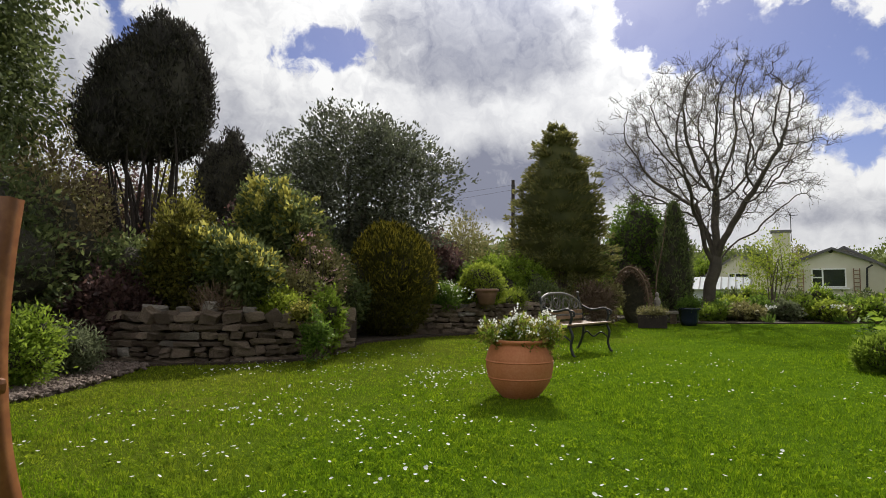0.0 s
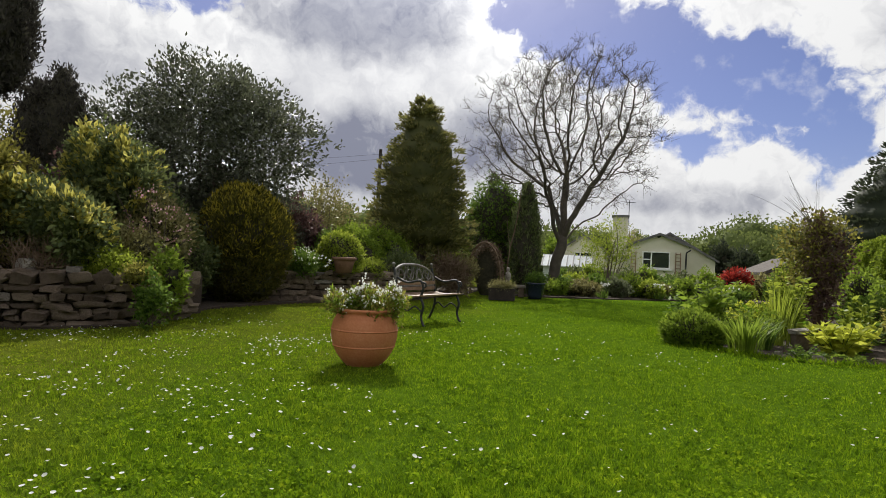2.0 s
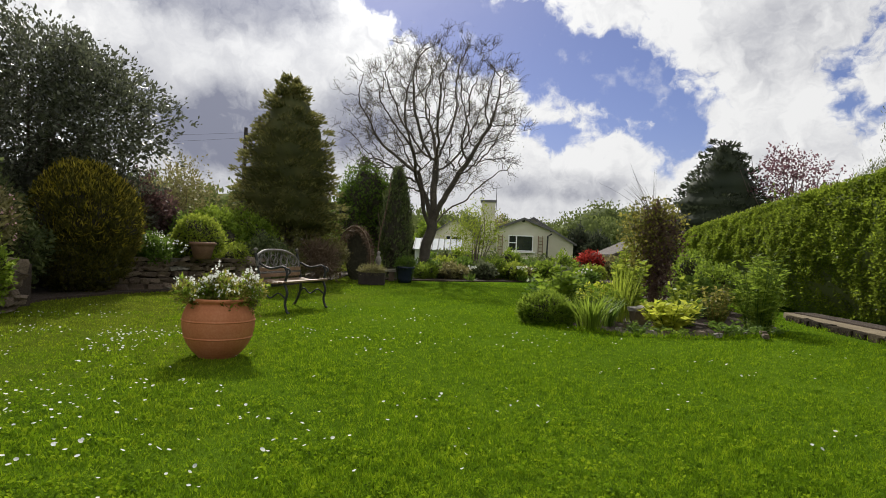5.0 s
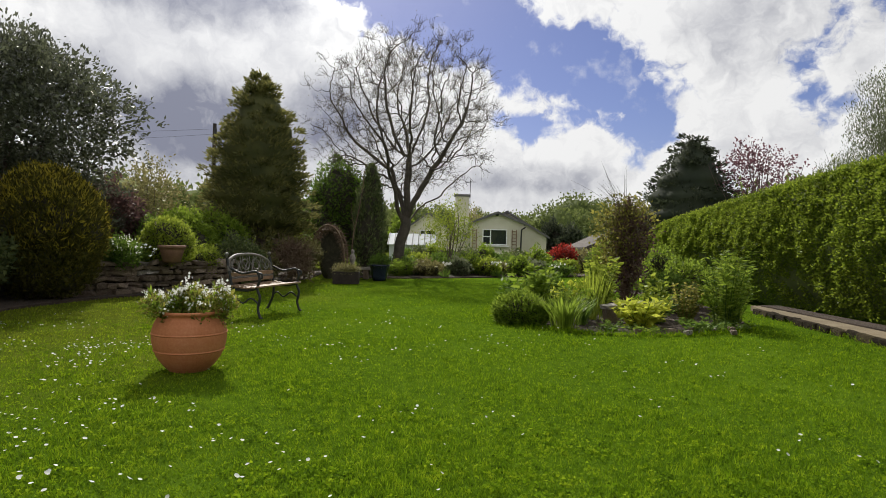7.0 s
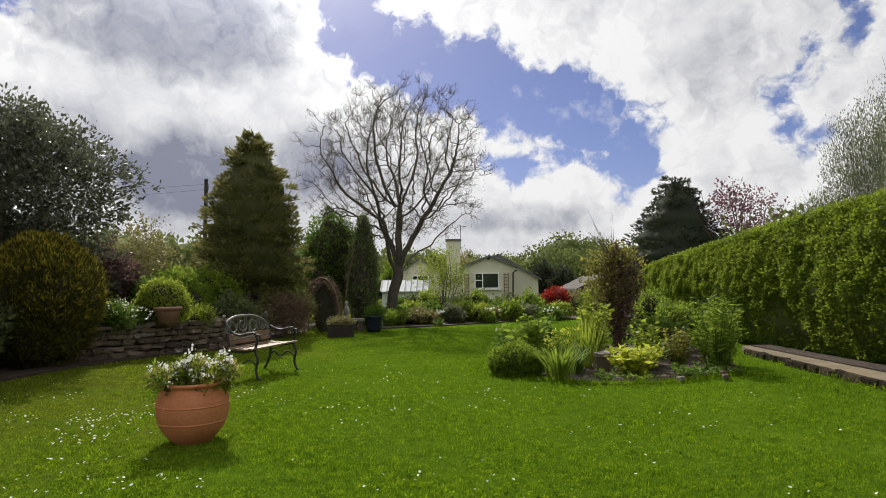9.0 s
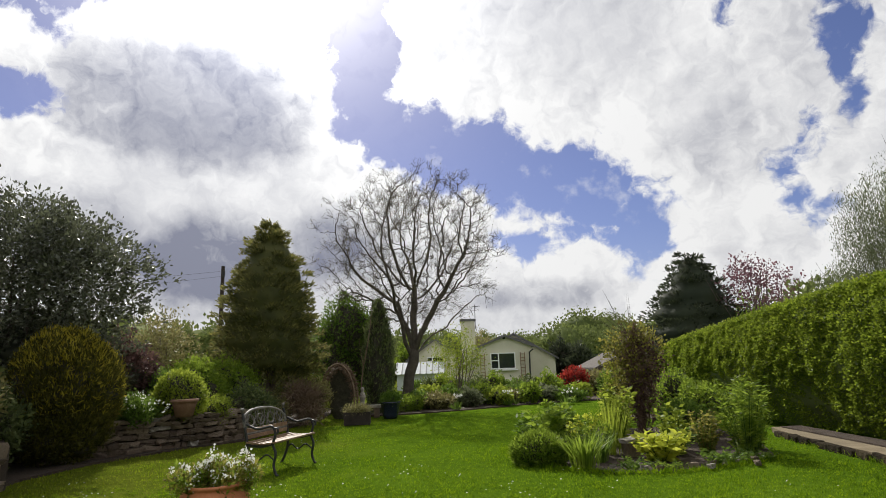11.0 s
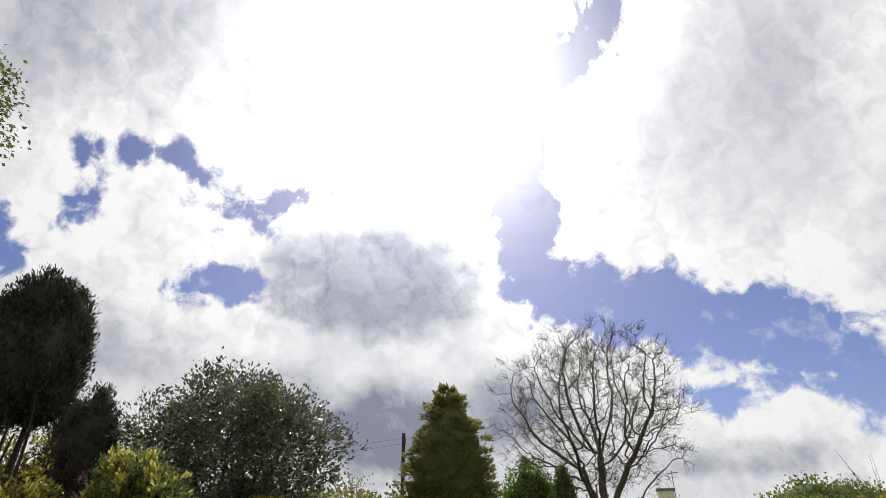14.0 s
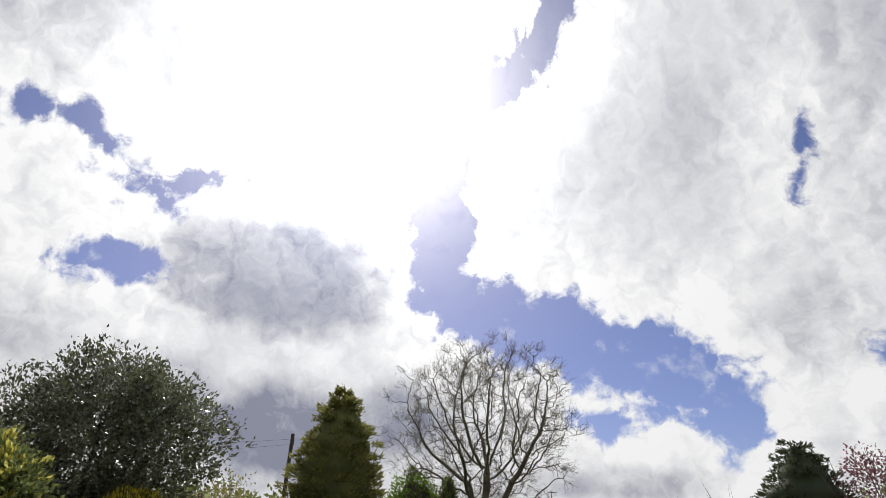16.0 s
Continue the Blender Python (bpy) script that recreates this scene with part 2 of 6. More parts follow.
def lawn_material():
    m, t, b = material("lawn", 0.75)
    p = place_of(t)
    big, mid, fine = noise_node(t, p, 0.55, 4.0), noise_node(t, p, 5.0, 5.0, 0.65), noise_node(t, p, 90.0, 3.0, 0.7)
    fac = math_node(t, "MULTIPLY_ADD", fine, 0.4, math_node(t, "MULTIPLY_ADD", mid, 0.3, math_node(t, "MULTIPLY", big, 0.3)))
    grass = ramp(t, fac, (0.3, (0.032, 0.064, 0.006)), (0.5, (0.08, 0.145, 0.01)), (0.72, (0.165, 0.25, 0.018)))
    moss = ramp(t, fac, (0.3, (0.052, 0.06, 0.01)), (0.5, (0.105, 0.115, 0.016)), (0.75, (0.18, 0.175, 0.035)))
    sx = t.nodes.new("ShaderNodeSeparateXYZ")
    t.links.new(p, sx.inputs[0])
    west = math_node(t, "ADD", math_node(t, "MULTIPLY", sx.outputs[0], -0.22), math_node(t, "MULTIPLY", big, 1.1))
    t.links.new(mix_color(t, math_node(t, "MULTIPLY", smooth(t, west, 0.75, 1.5), 0.75), grass, moss), b.inputs["Base Color"])
    bumped(t, b, math_node(t, "ADD", mid, fine), 0.9, 0.03)
    b.inputs["Specular IOR Level"].default_value = 0.0
    return m


def blade_material():
    """Grass: each blade differs, in tufts of a hand's width, with yellowed mossy patches that grow to the west."""
    m, t, b = material("grass_blade", 0.85)
    p = place_of(t)
    island = t.nodes.new("ShaderNodeNewGeometry").outputs["Random Per Island"]
    tuft, broad_patch = noise_node(t, p, 13.0, 4.0, 0.65), noise_node(t, p, 0.9, 4.0, 0.6)
    fac = math_node(t, "MULTIPLY_ADD", island, 0.42, math_node(t, "MULTIPLY_ADD", math_node(t, "SUBTRACT", tuft, 0.5), 1.5, 0.3))
    fresh = ramp(t, fac, (0.1, (0.034, 0.070, 0.006)), (0.5, (0.14, 0.245, 0.008)), (0.95, (0.35, 0.455, 0.018)))
    yellowed = ramp(t, fac, (0.1, (0.06, 0.07, 0.008)), (0.5, (0.195, 0.228, 0.02)), (0.95, (0.40, 0.40, 0.04)))
    sx = t.nodes.new("ShaderNodeSeparateXYZ")
    t.links.new(p, sx.inputs[0])
    west = math_node(t, "ADD", math_node(t, "MULTIPLY", sx.outputs[0], -0.13), math_node(t, "MULTIPLY", broad_patch, 1.6))
    col = mix_color(t, math_node(t, "MULTIPLY", smooth(t, west, 0.95, 1.7), 0.7), fresh, yellowed)
    t.links.new(col, b.inputs["Base Color"])
    b.inputs["Specular IOR Level"].default_value = 0.03
    tr = t.nodes.new("ShaderNodeBsdfTranslucent")
    t.links.new(col, tr.inputs[0])
    mx = t.nodes.new("ShaderNodeMixShader")
    mx.inputs[0].default_value = 0.45
    t.links.new(b.outputs[0], mx.inputs[1])
    t.links.new(tr.outputs[0], mx.inputs[2])
    t.links.new(mx.outputs[0], t.nodes["Material Output"].inputs[0])
    return m


LAWN, BLADE = lawn_material(), blade_material()
SOIL = stained_material("soil", (0.016, 0.010, 0.006), (0.045, 0.029, 0.018), (0.095, 0.066, 0.043), 5, 0.95, 1.0, 0.03)
GRAVEL = stained_material("gravel", (0.075, 0.052, 0.04), (0.17, 0.125, 0.10), (0.36, 0.29, 0.25), 18, 0.9, 1.0, 0.03, fine=45)
STONE = stained_material("wall_stone", (0.075, 0.052, 0.036), (0.195, 0.14, 0.098), (0.38, 0.29, 0.21), 9, 0.9, 1.0, 0.03, True, 55)
PALE_STONE = stained_material("pale_stone", (0.09, 0.073, 0.06), (0.23, 0.20, 0.165), (0.48, 0.44, 0.39), 8, 0.85, 0.8, 0.02, True, 40)
MOSSY_STONE = stained_material("mossy_stone", (0.010, 0.008, 0.005), (0.027, 0.021, 0.012), (0.07, 0.056, 0.03), 9, 1.0, 1.0, 0.03, True, 30)
MOSSY_STONE.node_tree.nodes["Principled BSDF"].inputs["Specular IOR Level"].default_value = 0.1
CONCRETE = stained_material("concrete", (0.07, 0.053, 0.03), (0.16, 0.125, 0.072), (0.27, 0.22, 0.14), 3, 0.9, 0.5, 0.01)
TERRACOTTA = stained_material("terracotta", (0.33, 0.105, 0.038), (0.46, 0.16, 0.065), (0.55, 0.24, 0.12), 4, 0.75, 0.25, 0.004)
OLD_TERRACOTTA = stained_material("weathered_terracotta", (0.10, 0.055, 0.035), (0.19, 0.10, 0.062), (0.30, 0.18, 0.12), 6, 0.85, 0.4, 0.005)
BARK = stained_material("bark", (0.04, 0.03, 0.026), (0.11, 0.082, 0.068), (0.23, 0.185, 0.15), 8, 0.9, 0.9, 0.02)
TWIG = stained_material("willow_bark", (0.028, 0.022, 0.016), (0.068, 0.055, 0.041), (0.15, 0.125, 0.09), 5, 0.8, 0.5, 0.01)
DARK_BARK = stained_material("dark_bark", (0.012, 0.009, 0.007), (0.032, 0.023, 0.018), (0.075, 0.056, 0.044), 8, 0.9, 0.9, 0.02)
IRON = stained_material("cast_iron", (0.006, 0.007, 0.008), (0.014, 0.015, 0.016), (0.05, 0.045, 0.04), 9, 0.55, 0.4, 0.003)
# iron of the bench's back, its bright highlights put into a paler colour
BENCH_METAL = stained_material("highlit_casting", (0.04, 0.037, 0.032), (0.12, 0.11, 0.095), (0.30, 0.28, 0.25), 14, 0.5, 0.5, 0.003)
SLAT = stained_material("weathered_slat", (0.09, 0.05, 0.026), (0.21, 0.125, 0.07), (0.40, 0.29, 0.19), 9, 0.5, 0.4, 0.003)
TEAK = stained_material("oiled_hardwood", (0.08, 0.024, 0.01), (0.17, 0.06, 0.02), (0.30, 0.13, 0.05), 12, 0.42, 0.3, 0.002)
RENDER_WALL = stained_material("cream_render", (0.46, 0.43, 0.33), (0.58, 0.55, 0.44), (0.66, 0.64, 0.54), 1.2, 0.9, 0.3, 0.01)
ROOF = stained_material("slate_roof", (0.06, 0.06, 0.065), (0.12, 0.115, 0.115), (0.2, 0.19, 0.18), 2.5, 0.8, 0.6, 0.02)
BROWN_FELT = stained_material("brown_felt", (0.03, 0.024, 0.02), (0.06, 0.048, 0.04), (0.11, 0.09, 0.075), 3, 0.9, 0.6, 0.01)
WHITE = stained_material("white_paint", (0.62, 0.62, 0.60), (0.76, 0.76, 0.74), (0.82, 0.82, 0.8), 3, 0.5, 0.1, 0.002)
PALE_GLASS = stained_material("whitewashed_glass", (0.32, 0.35, 0.36), (0.45, 0.48, 0.49), (0.58, 0.6, 0.6), 1.5, 0.25, 0.1, 0.002)
BROWN_WOOD = stained_material("brown_board", (0.04, 0.022, 0.013), (0.095, 0.055, 0.032), (0.17, 0.11, 0.07), 6, 0.8, 0.6, 0.01)
BLUE_GLAZE = stained_material("blue_glaze", (0.008, 0.010, 0.022), (0.014, 0.019, 0.042), (0.03, 0.038, 0.07), 5, 0.25, 0.2, 0.002)
ROOT = stained_material("dry_stem", (0.06, 0.035, 0.02), (0.14, 0.09, 0.055), (0.26, 0.19, 0.12), 9, 0.85, 0.5, 0.005)


def glass_material():
    m, t, b = material("window_glass", 0.05)
    b.inputs["Base Color"].default_value = (0.02, 0.025, 0.03, 1)
    b.inputs["Specular IOR Level"].default_value = 0.9
    return m


# twigs inside the bushes, the hollows' shade put into their colour
INNER_SHADE = stained_material("twigs_and_shade", (0.024, 0.021, 0.014), (0.055, 0.05, 0.03), (0.12, 0.105, 0.06), 14, 0.95, 1.0, 0.06)
GLASS = glass_material()
PETAL = leaf_material("white_petal", (0.6, 0.6, 0.55), (0.76, 0.76, 0.72), (0.86, 0.86, 0.83), 0.6, 0.3, 0.3)
PINK = leaf_material("pink_petal", (0.40, 0.17, 0.20), (0.55, 0.28, 0.32), (0.72, 0.48, 0.5), 0.6, 0.3, 0.3)
L_GREEN = leaf_material("leaf_green", (0.0322, 0.0644, 0.0138), (0.0862, 0.155, 0.0253), (0.196, 0.287, 0.046), 0.5, 0.38, 0.14)
L_LIME = leaf_material("leaf_lime", (0.084, 0.132, 0.0144), (0.20, 0.268, 0.0264), (0.38, 0.44, 0.06), 0.5, 0.42, 0.12)
L_BRIGHT = leaf_material("leaf_fresh", (0.055, 0.10, 0.012), (0.145, 0.23, 0.022), (0.29, 0.375, 0.05), 0.5, 0.42, 0.12)
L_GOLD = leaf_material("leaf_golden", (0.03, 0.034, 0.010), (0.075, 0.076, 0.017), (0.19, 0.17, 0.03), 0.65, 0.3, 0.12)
L_LIT_TIP = leaf_material("leaf_lit_gold_tip", (0.20, 0.17, 0.02), (0.36, 0.30, 0.03), (0.55, 0.46, 0.06), 0.6, 0.4, 0.15)
L_SILVER = leaf_material("leaf_silver", (0.026, 0.031, 0.018), (0.048, 0.056, 0.03), (0.17, 0.185, 0.115), 0.3, 0.26, 0.5)
L_GREY = leaf_material("leaf_grey", (0.06, 0.075, 0.035), (0.12, 0.14, 0.07), (0.22, 0.245, 0.14), 0.75, 0.35, 0.1)
L_MIXED = leaf_material("leaf_olive_green", (0.0286, 0.039, 0.0117), (0.0884, 0.0975, 0.0221), (0.403, 0.37, 0.078), 0.5, 0.38, 0.15)
L_BROWN = leaf_material("leaf_brown_green", (0.0675, 0.0513, 0.0324), (0.155, 0.121, 0.0675), (0.365, 0.311, 0.149), 0.6, 0.36, 0.2)
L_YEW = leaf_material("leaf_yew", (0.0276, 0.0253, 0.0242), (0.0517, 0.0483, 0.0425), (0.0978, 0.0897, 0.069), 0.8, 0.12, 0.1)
L_DARK = leaf_material("leaf_dark", (0.0338, 0.052, 0.0234), (0.0884, 0.117, 0.0429), (0.208, 0.24, 0.0845), 0.6, 0.3, 0.2)
L_CONIFER = leaf_material("leaf_conifer", (0.036, 0.05, 0.022), (0.095, 0.108, 0.042), (0.27, 0.25, 0.075), 0.65, 0.4, 0.2)
L_DEEP = leaf_material("leaf_blackish_green", (0.014, 0.02, 0.013), (0.036, 0.048, 0.028), (0.09, 0.105, 0.055), 0.6, 0.25, 0.2)
L_HEDGE = leaf_material("leaf_hedge", (0.022, 0.042, 0.006), (0.104, 0.165, 0.015), (0.31, 0.385, 0.04), 0.5, 0.4, 0.15)
L_FRESH = leaf_material("leaf_sunlit_spring_tip", (0.13, 0.125, 0.018), (0.33, 0.31, 0.045), (0.6, 0.55, 0.15), 0.5, 0.42, 0.15)
L_PURPLE = leaf_material("leaf_purple", (0.034, 0.019, 0.02), (0.075, 0.04, 0.04), (0.17, 0.10, 0.085), 0.5, 0.36, 0.3)
L_PLUM = leaf_material("leaf_plum_pink", (0.06, 0.024, 0.03), (0.13, 0.055, 0.07), (0.26, 0.13, 0.15), 0.5, 0.4, 0.3)
L_RED = leaf_material("leaf_red", (0.12, 0.01, 0.01), (0.27, 0.022, 0.018), (0.45, 0.06, 0.04), 0.6, 0.35, 0.2)
L_HOSTA = leaf_material("leaf_yellow", (0.23, 0.276, 0.023), (0.414, 0.46, 0.04025), (0.62, 0.65, 0.09), 0.4, 0.44, 0.3)
L_OLIVE = leaf_material("leaf_bronze", (0.075, 0.0675, 0.0225), (0.18, 0.165, 0.0525), (0.36, 0.33, 0.135), 0.5, 0.3, 0.4)
L_WOOD = leaf_material("leaf_far_wood", (0.06, 0.08, 0.028), (0.12, 0.155, 0.045), (0.22, 0.26, 0.08), 0.8, 0.25, 0.1)

# ---- mesh tools ----
rng = np.random.default_rng(7)


def mesh_of(name, verts, faces, mat, shade_smooth=False):
    """A mesh from an (n, 3) array of points and one (m, k) array of faces, or a list of such arrays."""
    groups = faces if isinstance(faces, list) else [faces]
    groups = [np.asarray(f, dtype=np.int32) for f in groups if len(f)]
    me = bpy.data.meshes.new(name)
    me.vertices.add(len(verts))
    me.vertices.foreach_set("co", np.asarray(verts, dtype=np.float32).ravel())
    loops = np.concatenate([f.ravel() for f in groups])
    totals = np.concatenate([np.full(len(f), f.shape[1], dtype=np.int32) for f in groups])
    me.loops.add(len(loops))
    me.loops.foreach_set("vertex_index", loops)
    me.polygons.add(len(totals))
    me.polygons.foreach_set("loop_start", np.concatenate([[0], np.cumsum(totals)[:-1]]).astype(np.int32))
    me.polygons.foreach_set("loop_total", totals)
    me.update(calc_edges=True)
    me.validate()
    me.materials.append(mat)
    if shade_smooth:
        me.polygons.foreach_set("use_smooth", np.ones(len(totals), dtype=bool))
    return me


def from_bm(name, bm, mat, shade_smooth=False):
    me = bpy.data.meshes.new(name)
    bm.normal_update()
    bm.to_mesh(me)
    bm.free()
    me.materials.append(mat)
    if shade_smooth:
        me.polygons.foreach_set("use_smooth", np.ones(len(me.polygons), dtype=bool))
    return me


def thing(name, label, category, place=(0, 0, 0), turn=0.0, group="", kind=""):
    ob = new(name)
    ob.empty_display_size = 0.1
    ob.matrix_basis = pose(*place, 0, 0, turn)
    return tagged(ob, label, category, group, kind)


def part(name, data, parent, label="", m=None):
    ob = new(name, data)
    ob.parent = parent
    if m is not None:
        ob.matrix_basis = m
    return tagged(ob, label)


def solid(name, data, label, category, kind="", place=(0, 0, 0), turn=0.0, group=""):
    ob = new(name, data)
    ob.matrix_basis = pose(*place, 0, 0, turn)
    return tagged(ob, label, category, group, kind)


def unit(v):
    return v / np.maximum(np.linalg.norm(v, axis=-1, keepdims=True), 1e-9)


def leaves(pos, axis, length, width, cup=0.15):
    """Pointed four-cornered leaves, one at each place, along its axis."""
    n = len(pos)
    axis = unit(axis)
    side = unit(np.cross(axis, rng.normal(size=(n, 3))))
    up = np.cross(side, axis)
    ln, wd = np.broadcast_to(length, n)[:, None], np.broadcast_to(width, n)[:, None]
    v = np.empty((n, 4, 3))
    v[:, 0] = pos
    v[:, 1] = pos + axis * ln * 0.45 + side * wd * 0.5 + up * wd * cup
    v[:, 2] = pos + axis * ln
    v[:, 3] = pos + axis * ln * 0.45 - side * wd * 0.5 + up * wd * cup
    return v.reshape(-1, 3), np.arange(4 * n).reshape(n, 4)


def tube(points, radii, sides=6):
    """A tapered limb along a line of points."""
    p = np.asarray(points, float)
    d = unit(np.gradient(p, axis=0))
    ref = np.array([0.31, 0.87, 0.38])
    a = unit(np.cross(d, ref))
    b = np.cross(d, a)
    ang = np.linspace(0, 2 * np.pi, sides, endpoint=False)
    r = np.asarray(radii, float)[:, None, None]
    v = p[:, None] + r * (a[:, None] * np.cos(ang)[None, :, None] + b[:, None] * np.sin(ang)[None, :, None])
    k = len(p)
    i = np.arange(k - 1)[:, None] * sides
    j = np.arange(sides)[None]
    j2 = (j + 1) % sides
    f = np.stack([i + j, i + j2, i + sides + j2, i + sides + j], -1).reshape(-1, 4)
    return v.reshape(-1, 3), f


class Pile:
    """Gathers pieces of geometry into one mesh."""

    def __init__(self):
        self.v, self.f, self.n = [], {}, 0

    def add(self, vf):
        v, f = vf
        f = np.asarray(f)
        self.f.setdefault(f.shape[1], []).append(f + self.n)
        self.v.append(np.asarray(v, float))
        self.n += len(v)
        return self

    def mesh(self, name, mat, shade_smooth=False):
        return mesh_of(name, np.concatenate(self.v), [np.concatenate(f) for f in self.f.values()], mat, shade_smooth)


def ball_points(n):
    return unit(rng.normal(size=(n, 3)))


def lumpy(u, freq, amount, seed=0.0):
    """A smooth uneven factor for each way u."""
    s = np.array([1.7, 2.3, 3.1]) * freq
    w = np.sin(u[:, 0] * s[0] + seed) * np.sin(u[:, 1] * s[1] + seed * 1.7 + 1) + 0.6 * np.sin(u[:, 2] * s[2] + u[:, 0] * s[1] + seed * 0.6)
    return 1 + amount * w


def core(center, radii, seed=0.0, amount=0.12, rings=14, seg=20):
    """The closed, uneven inside of a dense bush."""
    th = np.linspace(0.02, np.pi - 0.02, rings)
    ph = np.linspace(0, 2 * np.pi, seg, endpoint=False)
    t, p = np.meshgrid(th, ph, indexing="ij")
    u = np.stack([np.sin(t) * np.cos(p), np.sin(t) * np.sin(p), np.cos(t)], -1).reshape(-1, 3)
    v = np.asarray(center) + u * np.asarray(radii) * lumpy(u, 2.5, amount, seed)[:, None]
    i = np.arange(rings - 1)[:, None] * seg
    j = np.arange(seg)[None]
    j2 = (j + 1) % seg
    return v, np.stack([i + j, i + seg + j, i + seg + j2, i + j2], -1).reshape(-1, 4)


def clumps(blobs, count, per, spread, length, width, out=0.6, rise=0.25, shell=0.55, low=-1.0, lump=0.16, seed=0.0):
    """Leaves in clumps on and inside uneven ovals: rows of (x, y, z, rx, ry, rz)."""
    vol = np.array([max(b[3] * b[5], 0.01) for b in blobs])
    pick = rng.choice(len(blobs), count, p=vol / vol.sum())
    bl = np.asarray(blobs, float)[pick]
    u = ball_points(count)
    u[:, 2] = np.where(u[:, 2] < low, -u[:, 2], u[:, 2])
    r = (shell + (1 - shell) * rng.random(count) ** 0.5) * lumpy(u, 3.0, lump, seed)
    c = bl[:, :3] + u * bl[:, 3:] * r[:, None]
    pos = np.repeat(c, per, 0) + rng.normal(size=(count * per, 3)) * spread
    uu = np.repeat(u, per, 0)
    axis = uu * out + rng.normal(size=(count * per, 3)) * 0.6 + np.array([0, 0, rise])
    k = 0.6 + 0.8 * rng.random(count * per)
    return leaves(pos, axis, length * k, width * k)


def stems(base, tips, r0, bend=0.15, sides=5):
    """Stems from one foot to many tips."""
    pile = Pile()
    base = np.asarray(base, float)
    for tip in np.asarray(tips, float):
        s = np.linspace(0, 1, 6)[:, None]
        mid = rng.normal(size=3) * bend * np.linalg.norm(tip - base)
        line = base + (tip - base) * s + mid * (s * (1 - s)) * np.array([1, 1, 0.3])
        line += np.array([0, 0, 0.18 * np.linalg.norm(tip - base)]) * (s * (1 - s))
        pile.add(tube(line, r0 * (1 - 0.75 * s[:, 0]), sides))
    return pile


def box(bm, cx, cy, cz, sx, sy, sz, bevel=0.0, m=None):
    made = bmesh.ops.create_cube(bm, size=1.0)["verts"]
    mat = Matrix.Translation((cx, cy, cz)) @ Matrix.Diagonal((sx, sy, sz, 1))
    bmesh.ops.transform(bm, matrix=mat if m is None else m @ mat, verts=made)
    if bevel:
        edges = list({e for v in made for e in v.link_edges})
        bmesh.ops.bevel(bm, geom=edges, offset=bevel, segments=2, affect="EDGES", profile=0.6)


def box_mesh(name, size, mat, bevel=0.0, center=(0, 0, 0)):
    bm = bmesh.new()
    box(bm, *center, *size, bevel)
    return from_bm(name, bm, mat)


def lathe(profile, seg=40):
    """A turned body from (radius, height) rows."""
    ang = np.linspace(0, 2 * np.pi, seg, endpoint=False)
    p = np.asarray(profile, float)
    v = np.stack([p[:, :1] * np.cos(ang), p[:, :1] * np.sin(ang), np.repeat(p[:, 1:], seg, 1)], -1).reshape(-1, 3)
    i = np.arange(len(p) - 1)[:, None] * seg
    j = np.arange(seg)[None]
    j2 = (j + 1) % seg
    return v, np.stack([i + j, i + j2, i + seg + j2, i + seg + j], -1).reshape(-1, 4)


def prism(outline, z0, z1, bevel=0.0):
    bm = bmesh.new()
    f = bm.faces.new([bm.verts.new((x, y, z0)) for x, y in outline])
    up = bmesh.ops.extrude_face_region(bm, geom=[f])["geom"]
    bmesh.ops.translate(bm, verts=[g for g in up if isinstance(g, bmesh.types.BMVert)], vec=(0, 0, z1 - z0))
    bmesh.ops.recalc_face_normals(bm, faces=bm.faces)
    if bevel:
        bmesh.ops.bevel(bm, geom=list(bm.edges), offset=bevel, segments=2, affect="EDGES")
    bmesh.ops.triangulate(bm, faces=[f for f in bm.faces if len(f.verts) > 4])
    return bm


def inside(px, py, poly):
    """Which points lie in a polygon."""
    hit = np.zeros(len(px), bool)
    q = np.asarray(poly, float)
    for (x1, y1), (x2, y2) in zip(q, np.roll(q, -1, 0)):
        c = ((y1 > py) != (y2 > py)) & (px < (x2 - x1) * (py - y1) / (y2 - y1 + 1e-12) + x1)
        hit ^= c
    return hit

# ---- ground, beds, path ----
ISLAND_BED = [(0.60, 8.9), (0.62, 7.95), (0.8, 7.45), (1.15, 7.02), (1.55, 6.74), (1.95, 6.62), (2.4, 6.64), (2.85, 6.82), (3.25, 7.05),
              (3.8, 7.35), (4.1, 8.2), (4.5, 9.4), (4.6, 14.0), (3.5, 13.6), (2.4, 11.9), (1.1, 10.2)]
WEST_BED = [(-4.6, 0.4), (-4.9, 1.6), (-5.15, 2.15), (-5.9, 3.05), (-5.6, 3.5), (-5.15, 3.95), (-4.8, 4.4), (-4.55, 5.1), (-5.05, 6.0), (-5.3, 6.75),
            (-5.25, 7.85), (-4.45, 9.3), (-3.75, 10.2), (-3.5, 12.4), (-3.2, 13.9), (-3.6, 18.0), (-16.0, 18.0), (-16.0, -6.0), (-5.0, -6.0)]
FAR_BED = [(-3.0, 14.4), (-1.1, 15.0), (0.25, 15.6), (1.8, 16.8), (5.5, 18.2), (9.0, 19.5), (9.0, 22.0), (-3.0, 21.0)]

WEST_BED, FAR_BED = ([spot(*q) for q in bed] for bed in (WEST_BED, FAR_BED))


